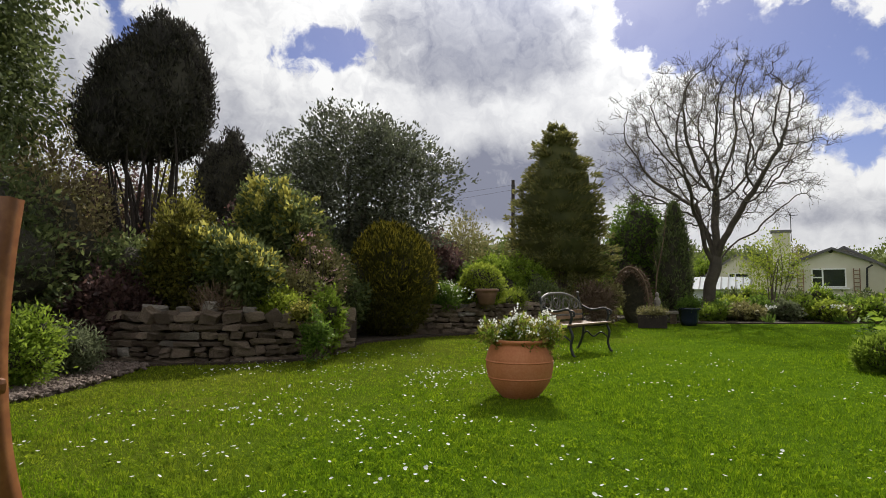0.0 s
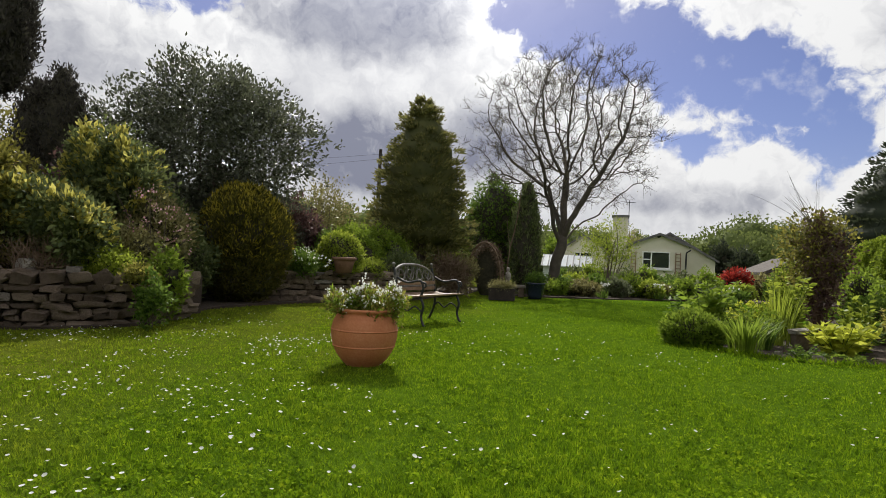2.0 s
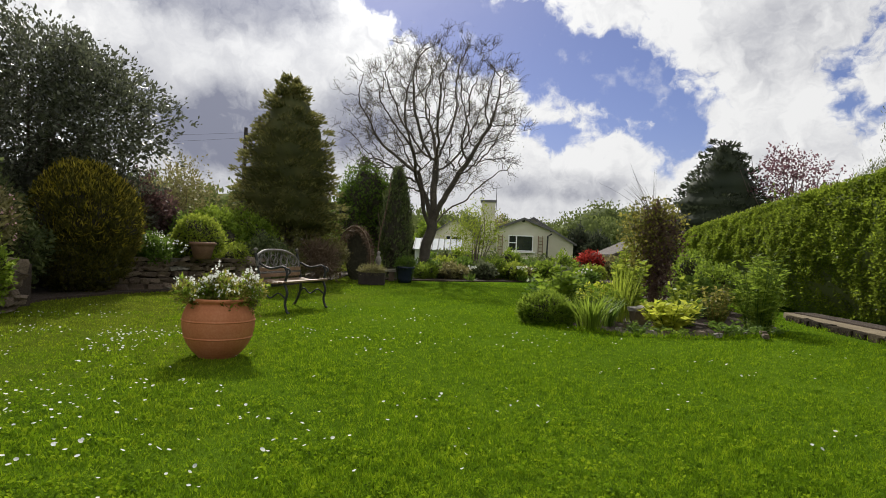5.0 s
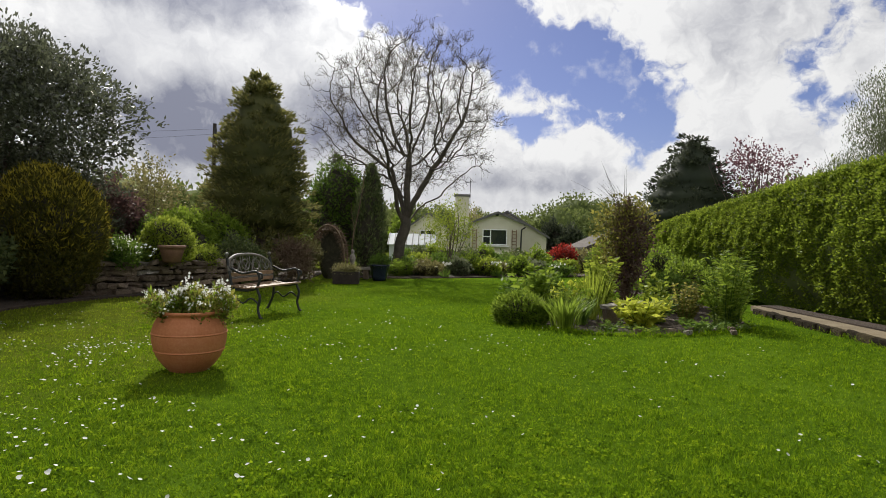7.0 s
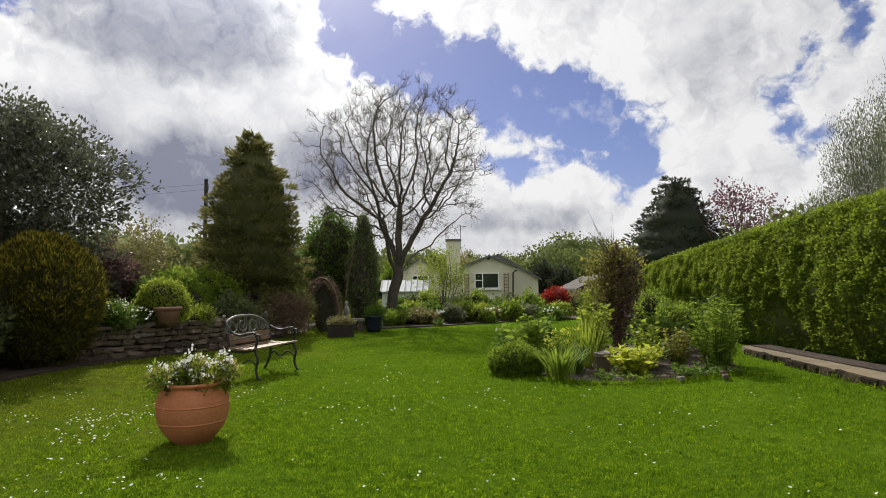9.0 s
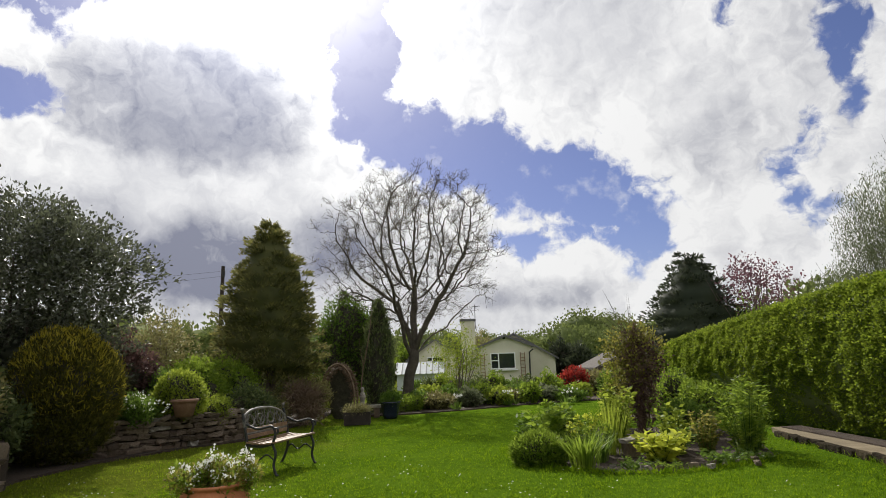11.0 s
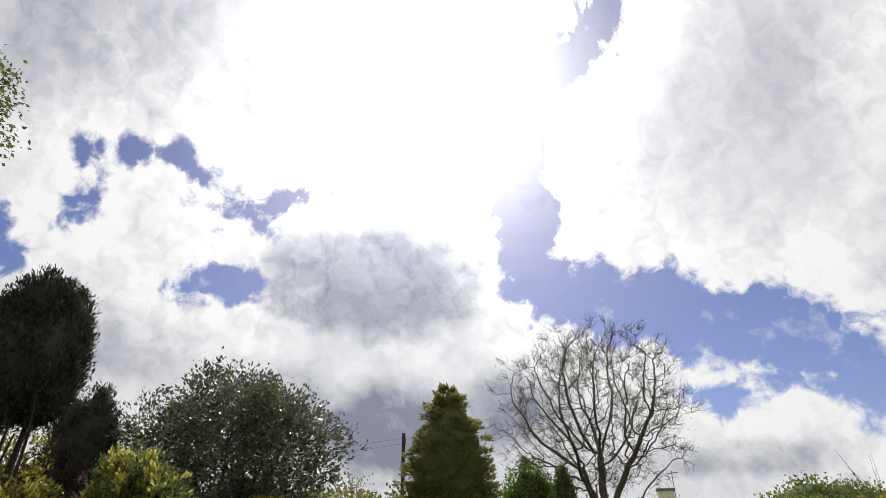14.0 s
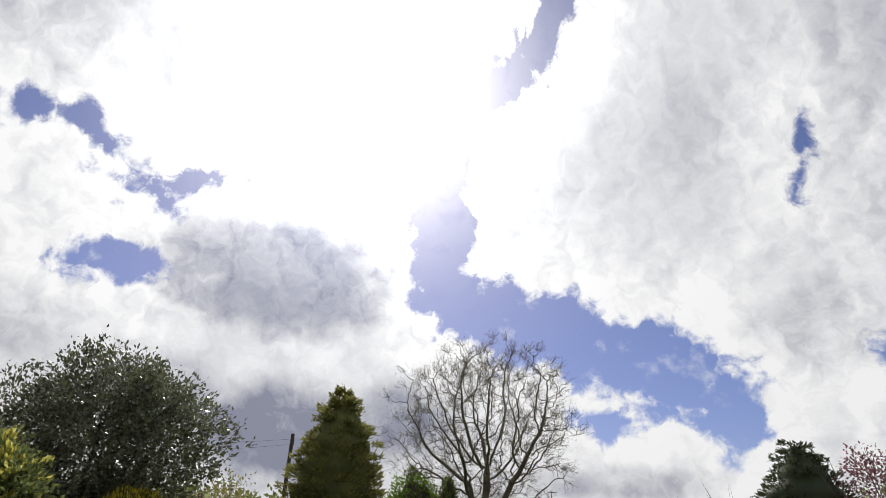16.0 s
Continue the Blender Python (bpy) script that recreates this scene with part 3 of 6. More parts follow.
def ground_sheet():
    """One sheet from the lawn out to the horizon, finer in the middle."""
    ticks = np.concatenate([-np.geomspace(1500, 22, 14), np.linspace(-20, 20, 61), np.geomspace(22, 1500, 14)])
    x, y = np.meshgrid(ticks, ticks, indexing="ij")
    z = 0.012 * np.sin(x * 1.3 + 0.4) * np.sin(y * 0.9) * (np.hypot(x, y) < 25)
    far = np.clip((np.hypot(x, y - 20) - 45) / 200, 0, 1)
    z = z + 9.0 * far * far * (3 - 2 * far)
    n = len(ticks)
    i, j = np.meshgrid(np.arange(n - 1), np.arange(n - 1), indexing="ij")
    f = np.stack([i * n + j, (i + 1) * n + j, (i + 1) * n + j + 1, i * n + j + 1], -1).reshape(-1, 4)
    return mesh_of("ground", np.stack([x, y, z], -1).reshape(-1, 3), f, LAWN, True)


solid("ground", ground_sheet(), "mown green lawn with moss and daisies", "lawn", "structure")


def soil_bed(name, outline, z, label):
    solid(name, from_bm(name, prism(outline, -0.05, z), SOIL), label, "flower bed", "structure")


soil_bed("flower_bed", ISLAND_BED, 0.006, "bare brown soil under the island border plants")
soil_bed("flower_bed", WEST_BED, 0.03, "dark soil under the shrubs beside the lawn")
soil_bed("flower_bed", FAR_BED, 0.03, "dark soil of the border at the lawn's far end")
solid("gravel_strip", from_bm("gravel_strip", prism([spot(*q) for q in ((-4.7, 0.3), (-4.95, 1.6), (-5.2, 2.15), (-5.95, 3.05), (-6.6, 2.6), (-6.5, 0.3))], 0.0, 0.034), GRAVEL),
      "grey-pink gravel beside the lawn", "gravel", "structure")

path = thing("pavement", "brown concrete garden path with a raised kerb edge", "path", kind="structure")
kerb_pts = [(4.25, 1.2), (4.36, 2.2), (4.45, 3.0), (4.52, 3.8), (4.58, 4.6), (4.64, 5.4), (4.69, 6.2), (4.73, 7.0), (4.77, 7.8), (4.82, 8.6), (4.9, 9.4)]
near_x, near_y = kerb_pts[0]
kerb_pts = [(near_x - 0.02 * k, near_y - 0.9 * k) for k in range(12, 0, -1)] + kerb_pts
slab_outline = [(x + 0.02, y) for x, y in kerb_pts] + [(5.05, 9.9), (5.5, 9.9), (5.5, 5.0), (5.48, 2.0), (5.45, 0.0), (5.4, kerb_pts[0][1])]
part("slab", from_bm("slab", prism(slab_outline, -0.05, 0.085), CONCRETE), path)
part("soil_strip", from_bm("soil_strip", prism([(5.14, -9.0), (5.16, -2.0), (5.12, 2.0), (5.17, 4.5), (5.13, 7.0), (5.16, 9.8), (5.48, 9.8), (5.48, 5.0), (5.46, 2.0), (5.42, -9.0)], 0.05, 0.105), SOIL), path, "dark soil at the hedge's foot")
for (x1, y1), (x2, y2) in zip(kerb_pts, kerb_pts[1:]):
    pieces = 3 if y1 > 0 else 1
    ln = math.hypot(x2 - x1, y2 - y1) / pieces
    for k in range(pieces):
        q = (k + 0.5) / pieces
        part("kerb_stone", box_mesh("kerb_stone", (ln + 0.01, 0.09 + 0.03 * rng.random(), 0.14 + 0.035 * rng.random()), MOSSY_STONE, 0.028), path,
             m=pose(x1 + (x2 - x1) * q - 0.03 + rng.normal() * 0.012, y1 + (y2 - y1) * q, 0.01, rng.normal() * 5, rng.normal() * 2.5, math.degrees(math.atan2(y2 - y1, x2 - x1)) + rng.normal() * 3))


SOFT_BED = [((x - 2.6) * 0.965 + 2.6, (y - 9.2) * 0.965 + 9.2) for x, y in ISLAND_BED]


def on_lawn(x, y):
    return ~(inside(x, y, SOFT_BED) | inside(x, y, WEST_BED) | inside(x, y, FAR_BED) | (x > np.interp(y, [0, 1.2, 4.6, 9.4, 20], [4.2, 4.23, 4.55, 4.86, 5.4])))


def grass():
    n = 540000
    d = 1.5 * (17.0 / 1.5) ** rng.random(n)
    a = np.radians(rng.uniform(-80, 52, n) + rng.normal(size=n) * 6)
    d *= 1 - 0.6 * rng.random(n) ** 3
    x, y = d * np.sin(a), d * np.cos(a)
    # and the rest of the lawn, behind and close round the eye
    m = 380000
    r, q = 9.0 * rng.random(m) ** 0.66, rng.uniform(0, 2 * np.pi, m)
    ahead = np.abs((np.degrees(q) + 14 + 180) % 360 - 180) < 66
    keep = ~(ahead & (r > 1.5))
    x, y, d = np.append(x, (r * np.sin(q))[keep]), np.append(y, (r * np.cos(q))[keep]), np.append(d, np.maximum(r, 6.5)[keep])
    ok = on_lawn(x, y)
    x, y, d = x[ok], y[ok], d[ok]
    n = len(x)
    h = (0.010 + 0.02 * rng.random(n) ** 1.5) * (0.8 + 0.5 * np.sin(x * 2.1 + 1.3 * np.sin(y * 1.7)) ** 2)
    w = 0.0018 + 0.0009 * d * (0.5 + rng.random(n)) * 0.6
    lean = rng.normal(size=(n, 2)) * 0.011
    t = rng.uniform(0, np.pi, n)
    z = 0.012 * np.sin(x * 1.3 + 0.4) * np.sin(y * 0.9) - 0.004
    b = np.stack([x, y, z], -1)
    s = np.stack([np.cos(t) * w, np.sin(t) * w, np.zeros(n)], -1)
    v = np.stack([b - s, b + s, b + np.concatenate([lean, h[:, None]], 1)], 1).reshape(-1, 3)
    return mesh_of("grass", v, np.arange(3 * n).reshape(n, 3), BLADE)


def clover():
    """Small flat round leaves in patches among the grass."""
    k = 1000
    d = 1.5 * (8.5 / 1.5) ** rng.random(k)
    a = np.radians(rng.uniform(-76, 50, k))
    c = np.stack([d * np.sin(a), d * np.cos(a)], -1)
    p = np.repeat(c, 44, 0) + rng.normal(size=(k * 44, 2)) * np.repeat(0.03 + 0.06 * rng.random((k, 1)), 44, 0)
    p = p[on_lawn(p[:, 0], p[:, 1])]
    n = len(p)
    z = 0.012 * np.sin(p[:, 0] * 1.3 + 0.4) * np.sin(p[:, 1] * 0.9) + 0.008 + 0.016 * rng.random(n)
    axis = np.concatenate([rng.normal(size=(n, 2)), rng.normal(size=(n, 1)) * 0.35], 1)
    s = 0.011 + 0.010 * rng.random(n)
    return mesh_of("clover", *leaves(np.concatenate([p, z[:, None]], 1), axis, s, s * 0.8), BLADE)


solid("clover", clover(), "patches of clover and moss in the lawn", "clover", "stuff")


def pebbles():
    n = 5200
    p = np.stack([rng.uniform(-6.7, -4.6, n), rng.uniform(0.3, 3.2, n)], -1)
    strip_ = [(-4.62, 0.3), (-4.88, 1.6), (-5.12, 2.2), (-5.88, 3.12), (-6.6, 2.6), (-6.5, 0.3)]
    p = p[inside(p[:, 0] + rng.normal(size=n) * 0.05, p[:, 1], strip_)]
    p = np.stack(planned(p[:, 0], p[:, 1]), -1)
    n = len(p)
    r = 0.012 + 0.016 * rng.random((n, 1, 1))
    base = np.array([[1, 0, 0], [0, 1, 0], [-1, 0, 0], [0, -1, 0], [0, 0, 0.7], [0, 0, -0.6]])
    v = np.concatenate([p, np.full((n, 1), 0.04)], 1)[:, None] + (base + rng.normal(size=(n, 6, 3)) * 0.25) * r
    f = np.array([[0, 1, 4], [1, 2, 4], [2, 3, 4], [3, 0, 4], [1, 0, 5], [2, 1, 5], [3, 2, 5], [0, 3, 5]])
    return mesh_of("gravel", v.reshape(-1, 3), (np.arange(n)[:, None, None] * 6 + f).reshape(-1, 3), GRAVEL)


solid("gravel", pebbles(), "loose grey and pink pebbles beside the lawn", "gravel", "stuff")
solid("grass", grass(), "short mown grass blades of the lawn", "grass", "stuff")


def fringe():
    """Longer grass and moss that hangs over the path's edge and the bed's rim."""
    q = np.asarray(kerb_pts + [kerb_pts[-1]] + ISLAND_BED[:10])
    seg = [(q[i], q[i + 1]) for i in range(len(kerb_pts) - 1)] + [(np.asarray(a), np.asarray(b)) for a, b in zip(ISLAND_BED[:9], ISLAND_BED[1:10])]
    pos = []
    for a, b in seg:
        m = int(650 * np.linalg.norm(b - a))
        t = rng.random((m, 1))
        pos.append(a + (b - a) * t + rng.normal(size=(m, 2)) * 0.045)
    pos = np.concatenate(pos)
    n = len(pos)
    axis = np.concatenate([rng.normal(size=(n, 2)) * 0.7, 0.6 + 0.6 * rng.random((n, 1))], 1)
    h = 0.035 + 0.055 * rng.random(n)
    return mesh_of("edge_grass", *leaves(np.concatenate([pos, np.full((n, 1), 0.0)], 1), axis, h, 0.009), BLADE)


solid("edge_grass", fringe(), "longer grass along the path's edge and round the bed", "grass", "stuff")


def daisies(n, mid, spread, name):
    k = 34
    cent = mid + rng.normal(size=(k, 2)) * spread
    p = cent[rng.integers(0, k, n)] + rng.normal(size=(n, 2)) * 0.17
    p = p[on_lawn(p[:, 0], p[:, 1]) & (np.hypot(p[:, 0], p[:, 1]) > 1.6)]
    n = len(p)
    ang = np.linspace(0, 2 * np.pi, 8, endpoint=False)
    r = (0.006 + 0.005 * rng.random(n))[:, None]
    tilt = rng.normal(size=(n, 2, 1)) * 0.3
    ring = np.stack([np.cos(ang)[None] * r, np.sin(ang)[None] * r], 1)
    zz = 0.034 + (ring * tilt).sum(1) + 0.004
    v = np.concatenate([np.stack([p[:, :1] + ring[:, 0], p[:, 1:] + ring[:, 1], zz], -1), np.stack([p[:, 0], p[:, 1], np.full(n, 0.034)], -1)[:, None]], 1)
    i = np.arange(n)[:, None] * 9
    j = np.arange(8)[None]
    f = np.stack([i + j, i + (j + 1) % 8, i + 8 + 0 * j], -1).reshape(-1, 3)
    solid(name, mesh_of(name, v.reshape(-1, 3), f, PETAL), "small white daisies scattered in the lawn", "daisies", "stuff")


daisies(270, np.array([-2.2, 2.0]), np.array([0.9, 0.7]), "daisies")
daisies(430, np.array([-3.3, 4.4]), np.array([1.0, 1.1]), "daisies")
daisies(130, np.array([-1.0, 6.0]), np.array([1.6, 1.8]), "daisies")
daisies(60, np.array([1.0, 4.0]), np.array([1.5, 1.5]), "daisies")

# ---- trees and shrubs ----
def shrub(name, label, category, foot, blobs, mat, count, per, length, width, spread=0.07, filled=0.72, stem=0.018, group="", **kw):
    """A bush: stems from its foot, leaves in clumps, and a dense inside dark as shaded twigs. Blobs are given from the
    foot.
    """
    t = thing(name, label, category, foot, group=group)
    tips = [(b[0] + rng.uniform(-0.4, 0.4) * b[3], b[1] + rng.uniform(-0.4, 0.4) * b[4], b[2] + b[5] * 0.2) for b in blobs for _ in range(3)]
    part("stem_growth", stems((0, 0, 0), tips, stem, 0.06).mesh("stem_growth", BARK), t)
    pile = Pile()
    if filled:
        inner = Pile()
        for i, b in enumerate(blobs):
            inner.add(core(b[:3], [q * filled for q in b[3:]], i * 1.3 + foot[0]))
        part("inner_growth", inner.mesh("inner_growth", INNER_SHADE), t)
    pile.add(clumps(blobs, count, per, spread, length, width, **kw))
    part("crown", pile.mesh("crown", mat), t)
    return t


def dir_place(az, d):
    a, d = radians(float(bearing(az))), d * REACH
    return d * math.sin(a), d * math.cos(a)


# the clipped golden dome
x, y = dir_place(-36.0, 9.75)
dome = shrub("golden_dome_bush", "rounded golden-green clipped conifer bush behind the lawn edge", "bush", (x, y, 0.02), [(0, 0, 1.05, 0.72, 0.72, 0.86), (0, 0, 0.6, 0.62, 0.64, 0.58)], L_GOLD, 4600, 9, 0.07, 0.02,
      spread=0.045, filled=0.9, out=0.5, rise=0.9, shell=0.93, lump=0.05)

# gold tips over the dark body put the backlit upper rim into colour
part("shoot_growth", mesh_of("shoot_growth", *clumps([(0, 0, 1.07, 0.73, 0.73, 0.88)], 1100, 4, 0.03, 0.08, 0.016, shell=0.97, out=0.5, rise=1.0, low=0.4, lump=0.05), L_LIT_TIP), dome, "golden shoot tips, coloured as a backlit rim")

# tall silvery evergreen tree
x, y = dir_place(-39.2, 11.2)
silver = thing("silver_leaf_tree", "broad evergreen tree with small silvery leaves", "tree", (x, y, 0.03))
part("trunk", stems((0, 0, 0), [(rng.uniform(-1.1, 1.1), rng.uniform(-0.8, 0.8), 2.2 + rng.random() * 1.1) for _ in range(16)], 0.05, 0.06).mesh("trunk", BARK), silver)
pile = Pile()
blobs = [(0, 0, 2.95, 1.85, 1.5, 1.45), (-1.5, 0, 2.95, 1.15, 1.2, 1.1), (1.2, 0.0, 2.8, 1.2, 1.2, 1.15), (0.1, 0, 3.6, 1.35, 1.2, 0.98), (0.1, 0.3, 1.6, 1.7, 1.0, 0.9)]
for b in blobs[4:]:
    pile.add(core(b[:3], [q * 0.6 for q in b[3:]], b[0], 0.25))
pile.add(clumps(blobs, 4000, 11, 0.058, 0.08, 0.038, shell=0.25, out=0.7, rise=0.3, lump=0.2))
part("crown", pile.mesh("crown", L_SILVER), silver)

# dark yew-like tree on bare stems, and the one behind it
x, y = dir_place(-63.2, 9.3)
yew = thing("dark_cypress_tree", "very dark upright evergreen tree on several bare stems", "tree", (x, y, -0.1), 56.6)
part("thin_stem", stems((0, 0, 0), [(rng.uniform(-0.55, 0.55), rng.uniform(-0.5, 0.5), 2.7 + rng.random() * 0.7) for _ in range(13)], 0.05, 0.08).mesh("thin_stem", DARK_BARK), yew)
part("trunk", stems((0.05, 0, 0), [(-0.35, 0.1, 3.0), (0.1, 0, 3.3), (0.4, 0.1, 3.2)], 0.1, 0.1, 8).mesh("trunk", DARK_BARK), yew)
pile = Pile()
blobs = [(-0.56, 0, 3.2, 0.36, 0.45, 0.42), (-0.15, 0.1, 3.25, 0.5, 0.5, 0.4), (0.45, 0.1, 3.3, 0.34, 0.4, 0.4), (-0.5, 0, 3.5, 0.44, 0.5, 0.5), (-0.08, 0, 3.8, 0.62, 0.6, 0.78), (0.32, 0, 4.0, 0.54, 0.55, 0.9), (0.14, 0, 4.55, 0.4, 0.45, 0.6), (0.54, 0, 3.75, 0.36, 0.42, 0.66), (0.46, 0, 4.5, 0.32, 0.4, 0.55), (-0.28, 0, 4.1, 0.42, 0.45, 0.55), (0.62, 0.1, 4.1, 0.24, 0.3, 0.6)]
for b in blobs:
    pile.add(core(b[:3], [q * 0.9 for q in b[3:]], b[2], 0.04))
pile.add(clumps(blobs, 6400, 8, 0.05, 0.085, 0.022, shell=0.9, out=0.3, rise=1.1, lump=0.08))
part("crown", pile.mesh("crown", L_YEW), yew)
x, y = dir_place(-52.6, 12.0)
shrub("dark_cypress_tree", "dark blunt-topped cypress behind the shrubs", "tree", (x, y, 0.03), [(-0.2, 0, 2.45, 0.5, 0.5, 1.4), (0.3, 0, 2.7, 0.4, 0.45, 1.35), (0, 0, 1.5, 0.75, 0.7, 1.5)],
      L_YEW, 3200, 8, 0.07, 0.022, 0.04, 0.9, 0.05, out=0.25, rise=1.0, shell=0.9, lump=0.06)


def conifer(foot, height, radius, bare, mat, label, tiers=24, per=88, needle=0.12, inner=0.46, shape=()):
    """A layered conifer: several stems, and flat sprays of foliage in uneven tiers."""
    t = thing("conifer_tree", label, "tree", foot)
    trunk = Pile()
    for k in range(5):
        a = k * 1.7
        lean = np.array([math.cos(a) * 0.26, math.sin(a) * 0.26, 0])
        s = np.linspace(0, 1, 7)[:, None]
        trunk.add(tube(lean * (0.25 + s * 0.9) + s * np.array([0, 0, height * (0.92 if k == 0 else 0.45)]), 0.07 * (1 - 0.85 * s[:, 0]), 7))
    crown = Pile()
    def prof(s):
        if shape:
            return radius * np.interp(s, [q[0] for q in shape], [q[1] for q in shape])
        return radius * np.clip(1.03 - s, 0, 1) ** 0.75

    s = np.linspace(0, 1, 20)
    v, f = lathe([(max(inner * prof(q) * (1 + 0.12 * math.sin(q * 40)), 0.01), bare + 0.15 + q * (height - bare - 0.35)) for q in s], 20)
    v[:, :2] *= lumpy(unit(v), 6.0, 0.1, 2.0)[:, None]
    crown.add((v, f))
    for k in range(tiers):
        q = (k + 0.4 * rng.random()) / tiers
        z = bare + q * (height - bare) * 0.985
        n = max(6, int(15 * (1 - q) + 6))
        for i in range(n):
            a = 2 * np.pi * (i + rng.random() * 0.7) / n + k * 1.3
            r = prof(q) * (0.74 + 0.36 * rng.random())
            way = np.array([math.cos(a), math.sin(a), 0.0])
            side = np.array([-way[1], way[0], 0.0])
            drop = -0.16 * r + rng.normal() * 0.06
            tip = way * r + np.array([0, 0, z + drop + 0.10])
            lift = rng.normal() * 0.09
            tip[2] += lift
            root = way * r * 0.25 + np.array([0, 0, z + lift])
            u = rng.random((per, 1)) ** 0.55
            w = (0.05 + 0.17 * r * (1.05 - u)) * rng.normal(size=(per, 1))
            pos = root + (tip - root) * u + side * w + np.array([0, 0, 1.0]) * (rng.normal(size=(per, 1)) * 0.035 - np.abs(w) * 0.25)
            out = way + side * w * 2.2 + rng.normal(size=(per, 3)) * 0.4 + np.array([0, 0, 0.5])
            crown.add(leaves(pos, out, needle * (0.6 + 0.7 * rng.random(per)), needle * 0.3))
    part("trunk", trunk.mesh("trunk", BARK), t)
    part("crown", crown.mesh("crown", mat), t)
    return t


x, y = dir_place(-17.9, 14.0)
conifer((x, y, 0.03), 5.05, 1.46, 1.1, L_CONIFER, "tall conical green conifer with golden-tipped sprays", 26, 84, 0.12, 0.7,
        ((0, 0.75), (0.07, 1.0), (0.25, 0.95), (0.45, 0.85), (0.65, 0.69), (0.8, 0.5), (0.9, 0.3), (0.96, 0.14), (1, 0.03)))

x, y = dir_place(-7.4, 15.6)
shrub("narrow_cypress", "narrow dark green columnar cypress", "tree", (x, y, 0.03), [(0, 0, 1.35, 0.42, 0.42, 1.4), (0.02, 0, 2.3, 0.22, 0.22, 0.85)], L_DARK, 900, 8, 0.11, 0.03, 0.04, 0.9, 0.03,
      out=0.3, rise=1.1, shell=0.92, lump=0.04)
x, y = dir_place(-10.4, 17.2)
shrub("leafy_tree", "rounded green leafy tree behind the border", "tree", (x, y, 0.03), [(0, 0, 2.3, 0.85, 0.8, 1.25), (-0.35, 0, 1.7, 0.75, 0.7, 1.0), (0.4, 0, 1.6, 0.8, 0.7, 1.2), (-0.5, 0, 2.2, 0.55, 0.5, 0.7)], L_GREEN, 2200, 9, 0.085, 0.045, 0.08, 0.75, 0.05)


def bare_tree(foot, label, seed, mid, radii, fork, trunk_r=0.165, points=1250, reach=0.95, kill=0.19, step=0.13):
    """A leafless tree that grows limb by limb into an oval crown."""
    g = np.random.default_rng(seed)
    t = thing("bare_willow_tree", label, "tree", foot)
    u = unit(g.normal(size=(points * 2, 3)))
    aim = np.asarray(mid) + u * np.asarray(radii) * (0.25 + 0.75 * g.random((points * 2, 1)) ** 0.4) * lumpy(u, 3.6, 0.17, 1.0)[:, None]
    aim = aim[aim[:, 2] > fork + 0.75][:points]
    # the stem, and the few strong limbs that leave it
    nodes, parent = [np.zeros(3)], [-1]
    s = 0
    for k in range(int(fork / step)):
        nodes.append(nodes[-1] + np.array([0.028 + 0.02 * math.sin(k * 0.9), 0.0, step]))
        parent.append(len(nodes) - 2)
    top = len(nodes) - 1
    for az, rise, n in ((165, 1.7, 12), (200, 2.6, 13), (60, 3.4, 14), (330, 2.4, 13), (5, 1.6, 12), (100, 2.1, 9)):
        d = unit(np.array([[math.cos(radians(az)), math.sin(radians(az)), rise]]))[0]
        last = top - (az % 3)
        for k in range(n):
            d = unit((d + g.normal(size=3) * 0.13 + np.array([0, 0, 0.035]))[None])[0]
            nodes.append(nodes[last] + d * step)
            parent.append(last)
            last = len(nodes) - 1
    live = aim
    for _ in range(70):
        if not len(live):
            break
        pos = np.array(nodes)
        d2 = ((live[:, None] - pos[None]) ** 2).sum(-1)
        near = d2.argmin(1)
        dist = np.sqrt(d2[np.arange(len(live)), near])
        pull = {}
        for i, q, r in zip(near, live, dist):
            if r < reach * 1.6:
                pull.setdefault(int(i), []).append((q - pos[i]) / max(r, 1e-6))
        fresh = []
        for i, ways in pull.items():
            d = np.sum(ways, 0) + g.normal(size=3) * 0.5 * math.sqrt(len(ways)) + np.array([0, 0, 0.3])
            nodes.append(pos[i] + unit(d[None])[0] * step)
            parent.append(i)
            fresh.append(nodes[-1])
        if not fresh:
            break
        fr = np.array(fresh)
        live = live[np.sqrt(((live[:, None] - fr[None]) ** 2).sum(-1)).min(1) > kill]
    pos = np.array(nodes)
    n = len(pos)
    kids = [[] for _ in range(n)]
    for i in range(1, n):
        kids[parent[i]].append(i)
    load = np.full(n, 1.0)
    for i in range(n - 1, 0, -1):
        load[parent[i]] += load[i] if kids[i] else 1.0
    rad = np.maximum(0.005, trunk_r * (load / load[0]) ** 0.475)
    trunk, work = Pile(), Pile()
    tips = []
    start = [(0, kids[0][0])]
    while start:
        a, i = start.pop()
        line = [a, i]
        while kids[i]:
            order = sorted(kids[i], key=lambda q: -load[q])
            start += [(i, q) for q in order[1:]]
            i = order[0]
            line.append(i)
        r = rad[line].copy()
        r[0] = min(r[0], rad[line[1]] * 1.15)
        thick = r[0] > 0.05
        (trunk if line[0] == 0 else work).add(tube(pos[line], r, 9 if thick else 6 if r[0] > 0.02 else 4))
        tips.append(pos[line[-1]])
    part("trunk", trunk.mesh("trunk", TWIG, True), t)
    # fine last shoots
    tips = np.array(tips)
    for q in tips:
        for _ in range(9):
            d = unit((q - np.asarray(mid))[None] / np.asarray(radii))[0] * 0.7 + g.normal(size=3) * 0.62 + np.array([0, 0, 0.5])
            k = np.linspace(0, 1, 4)[:, None]
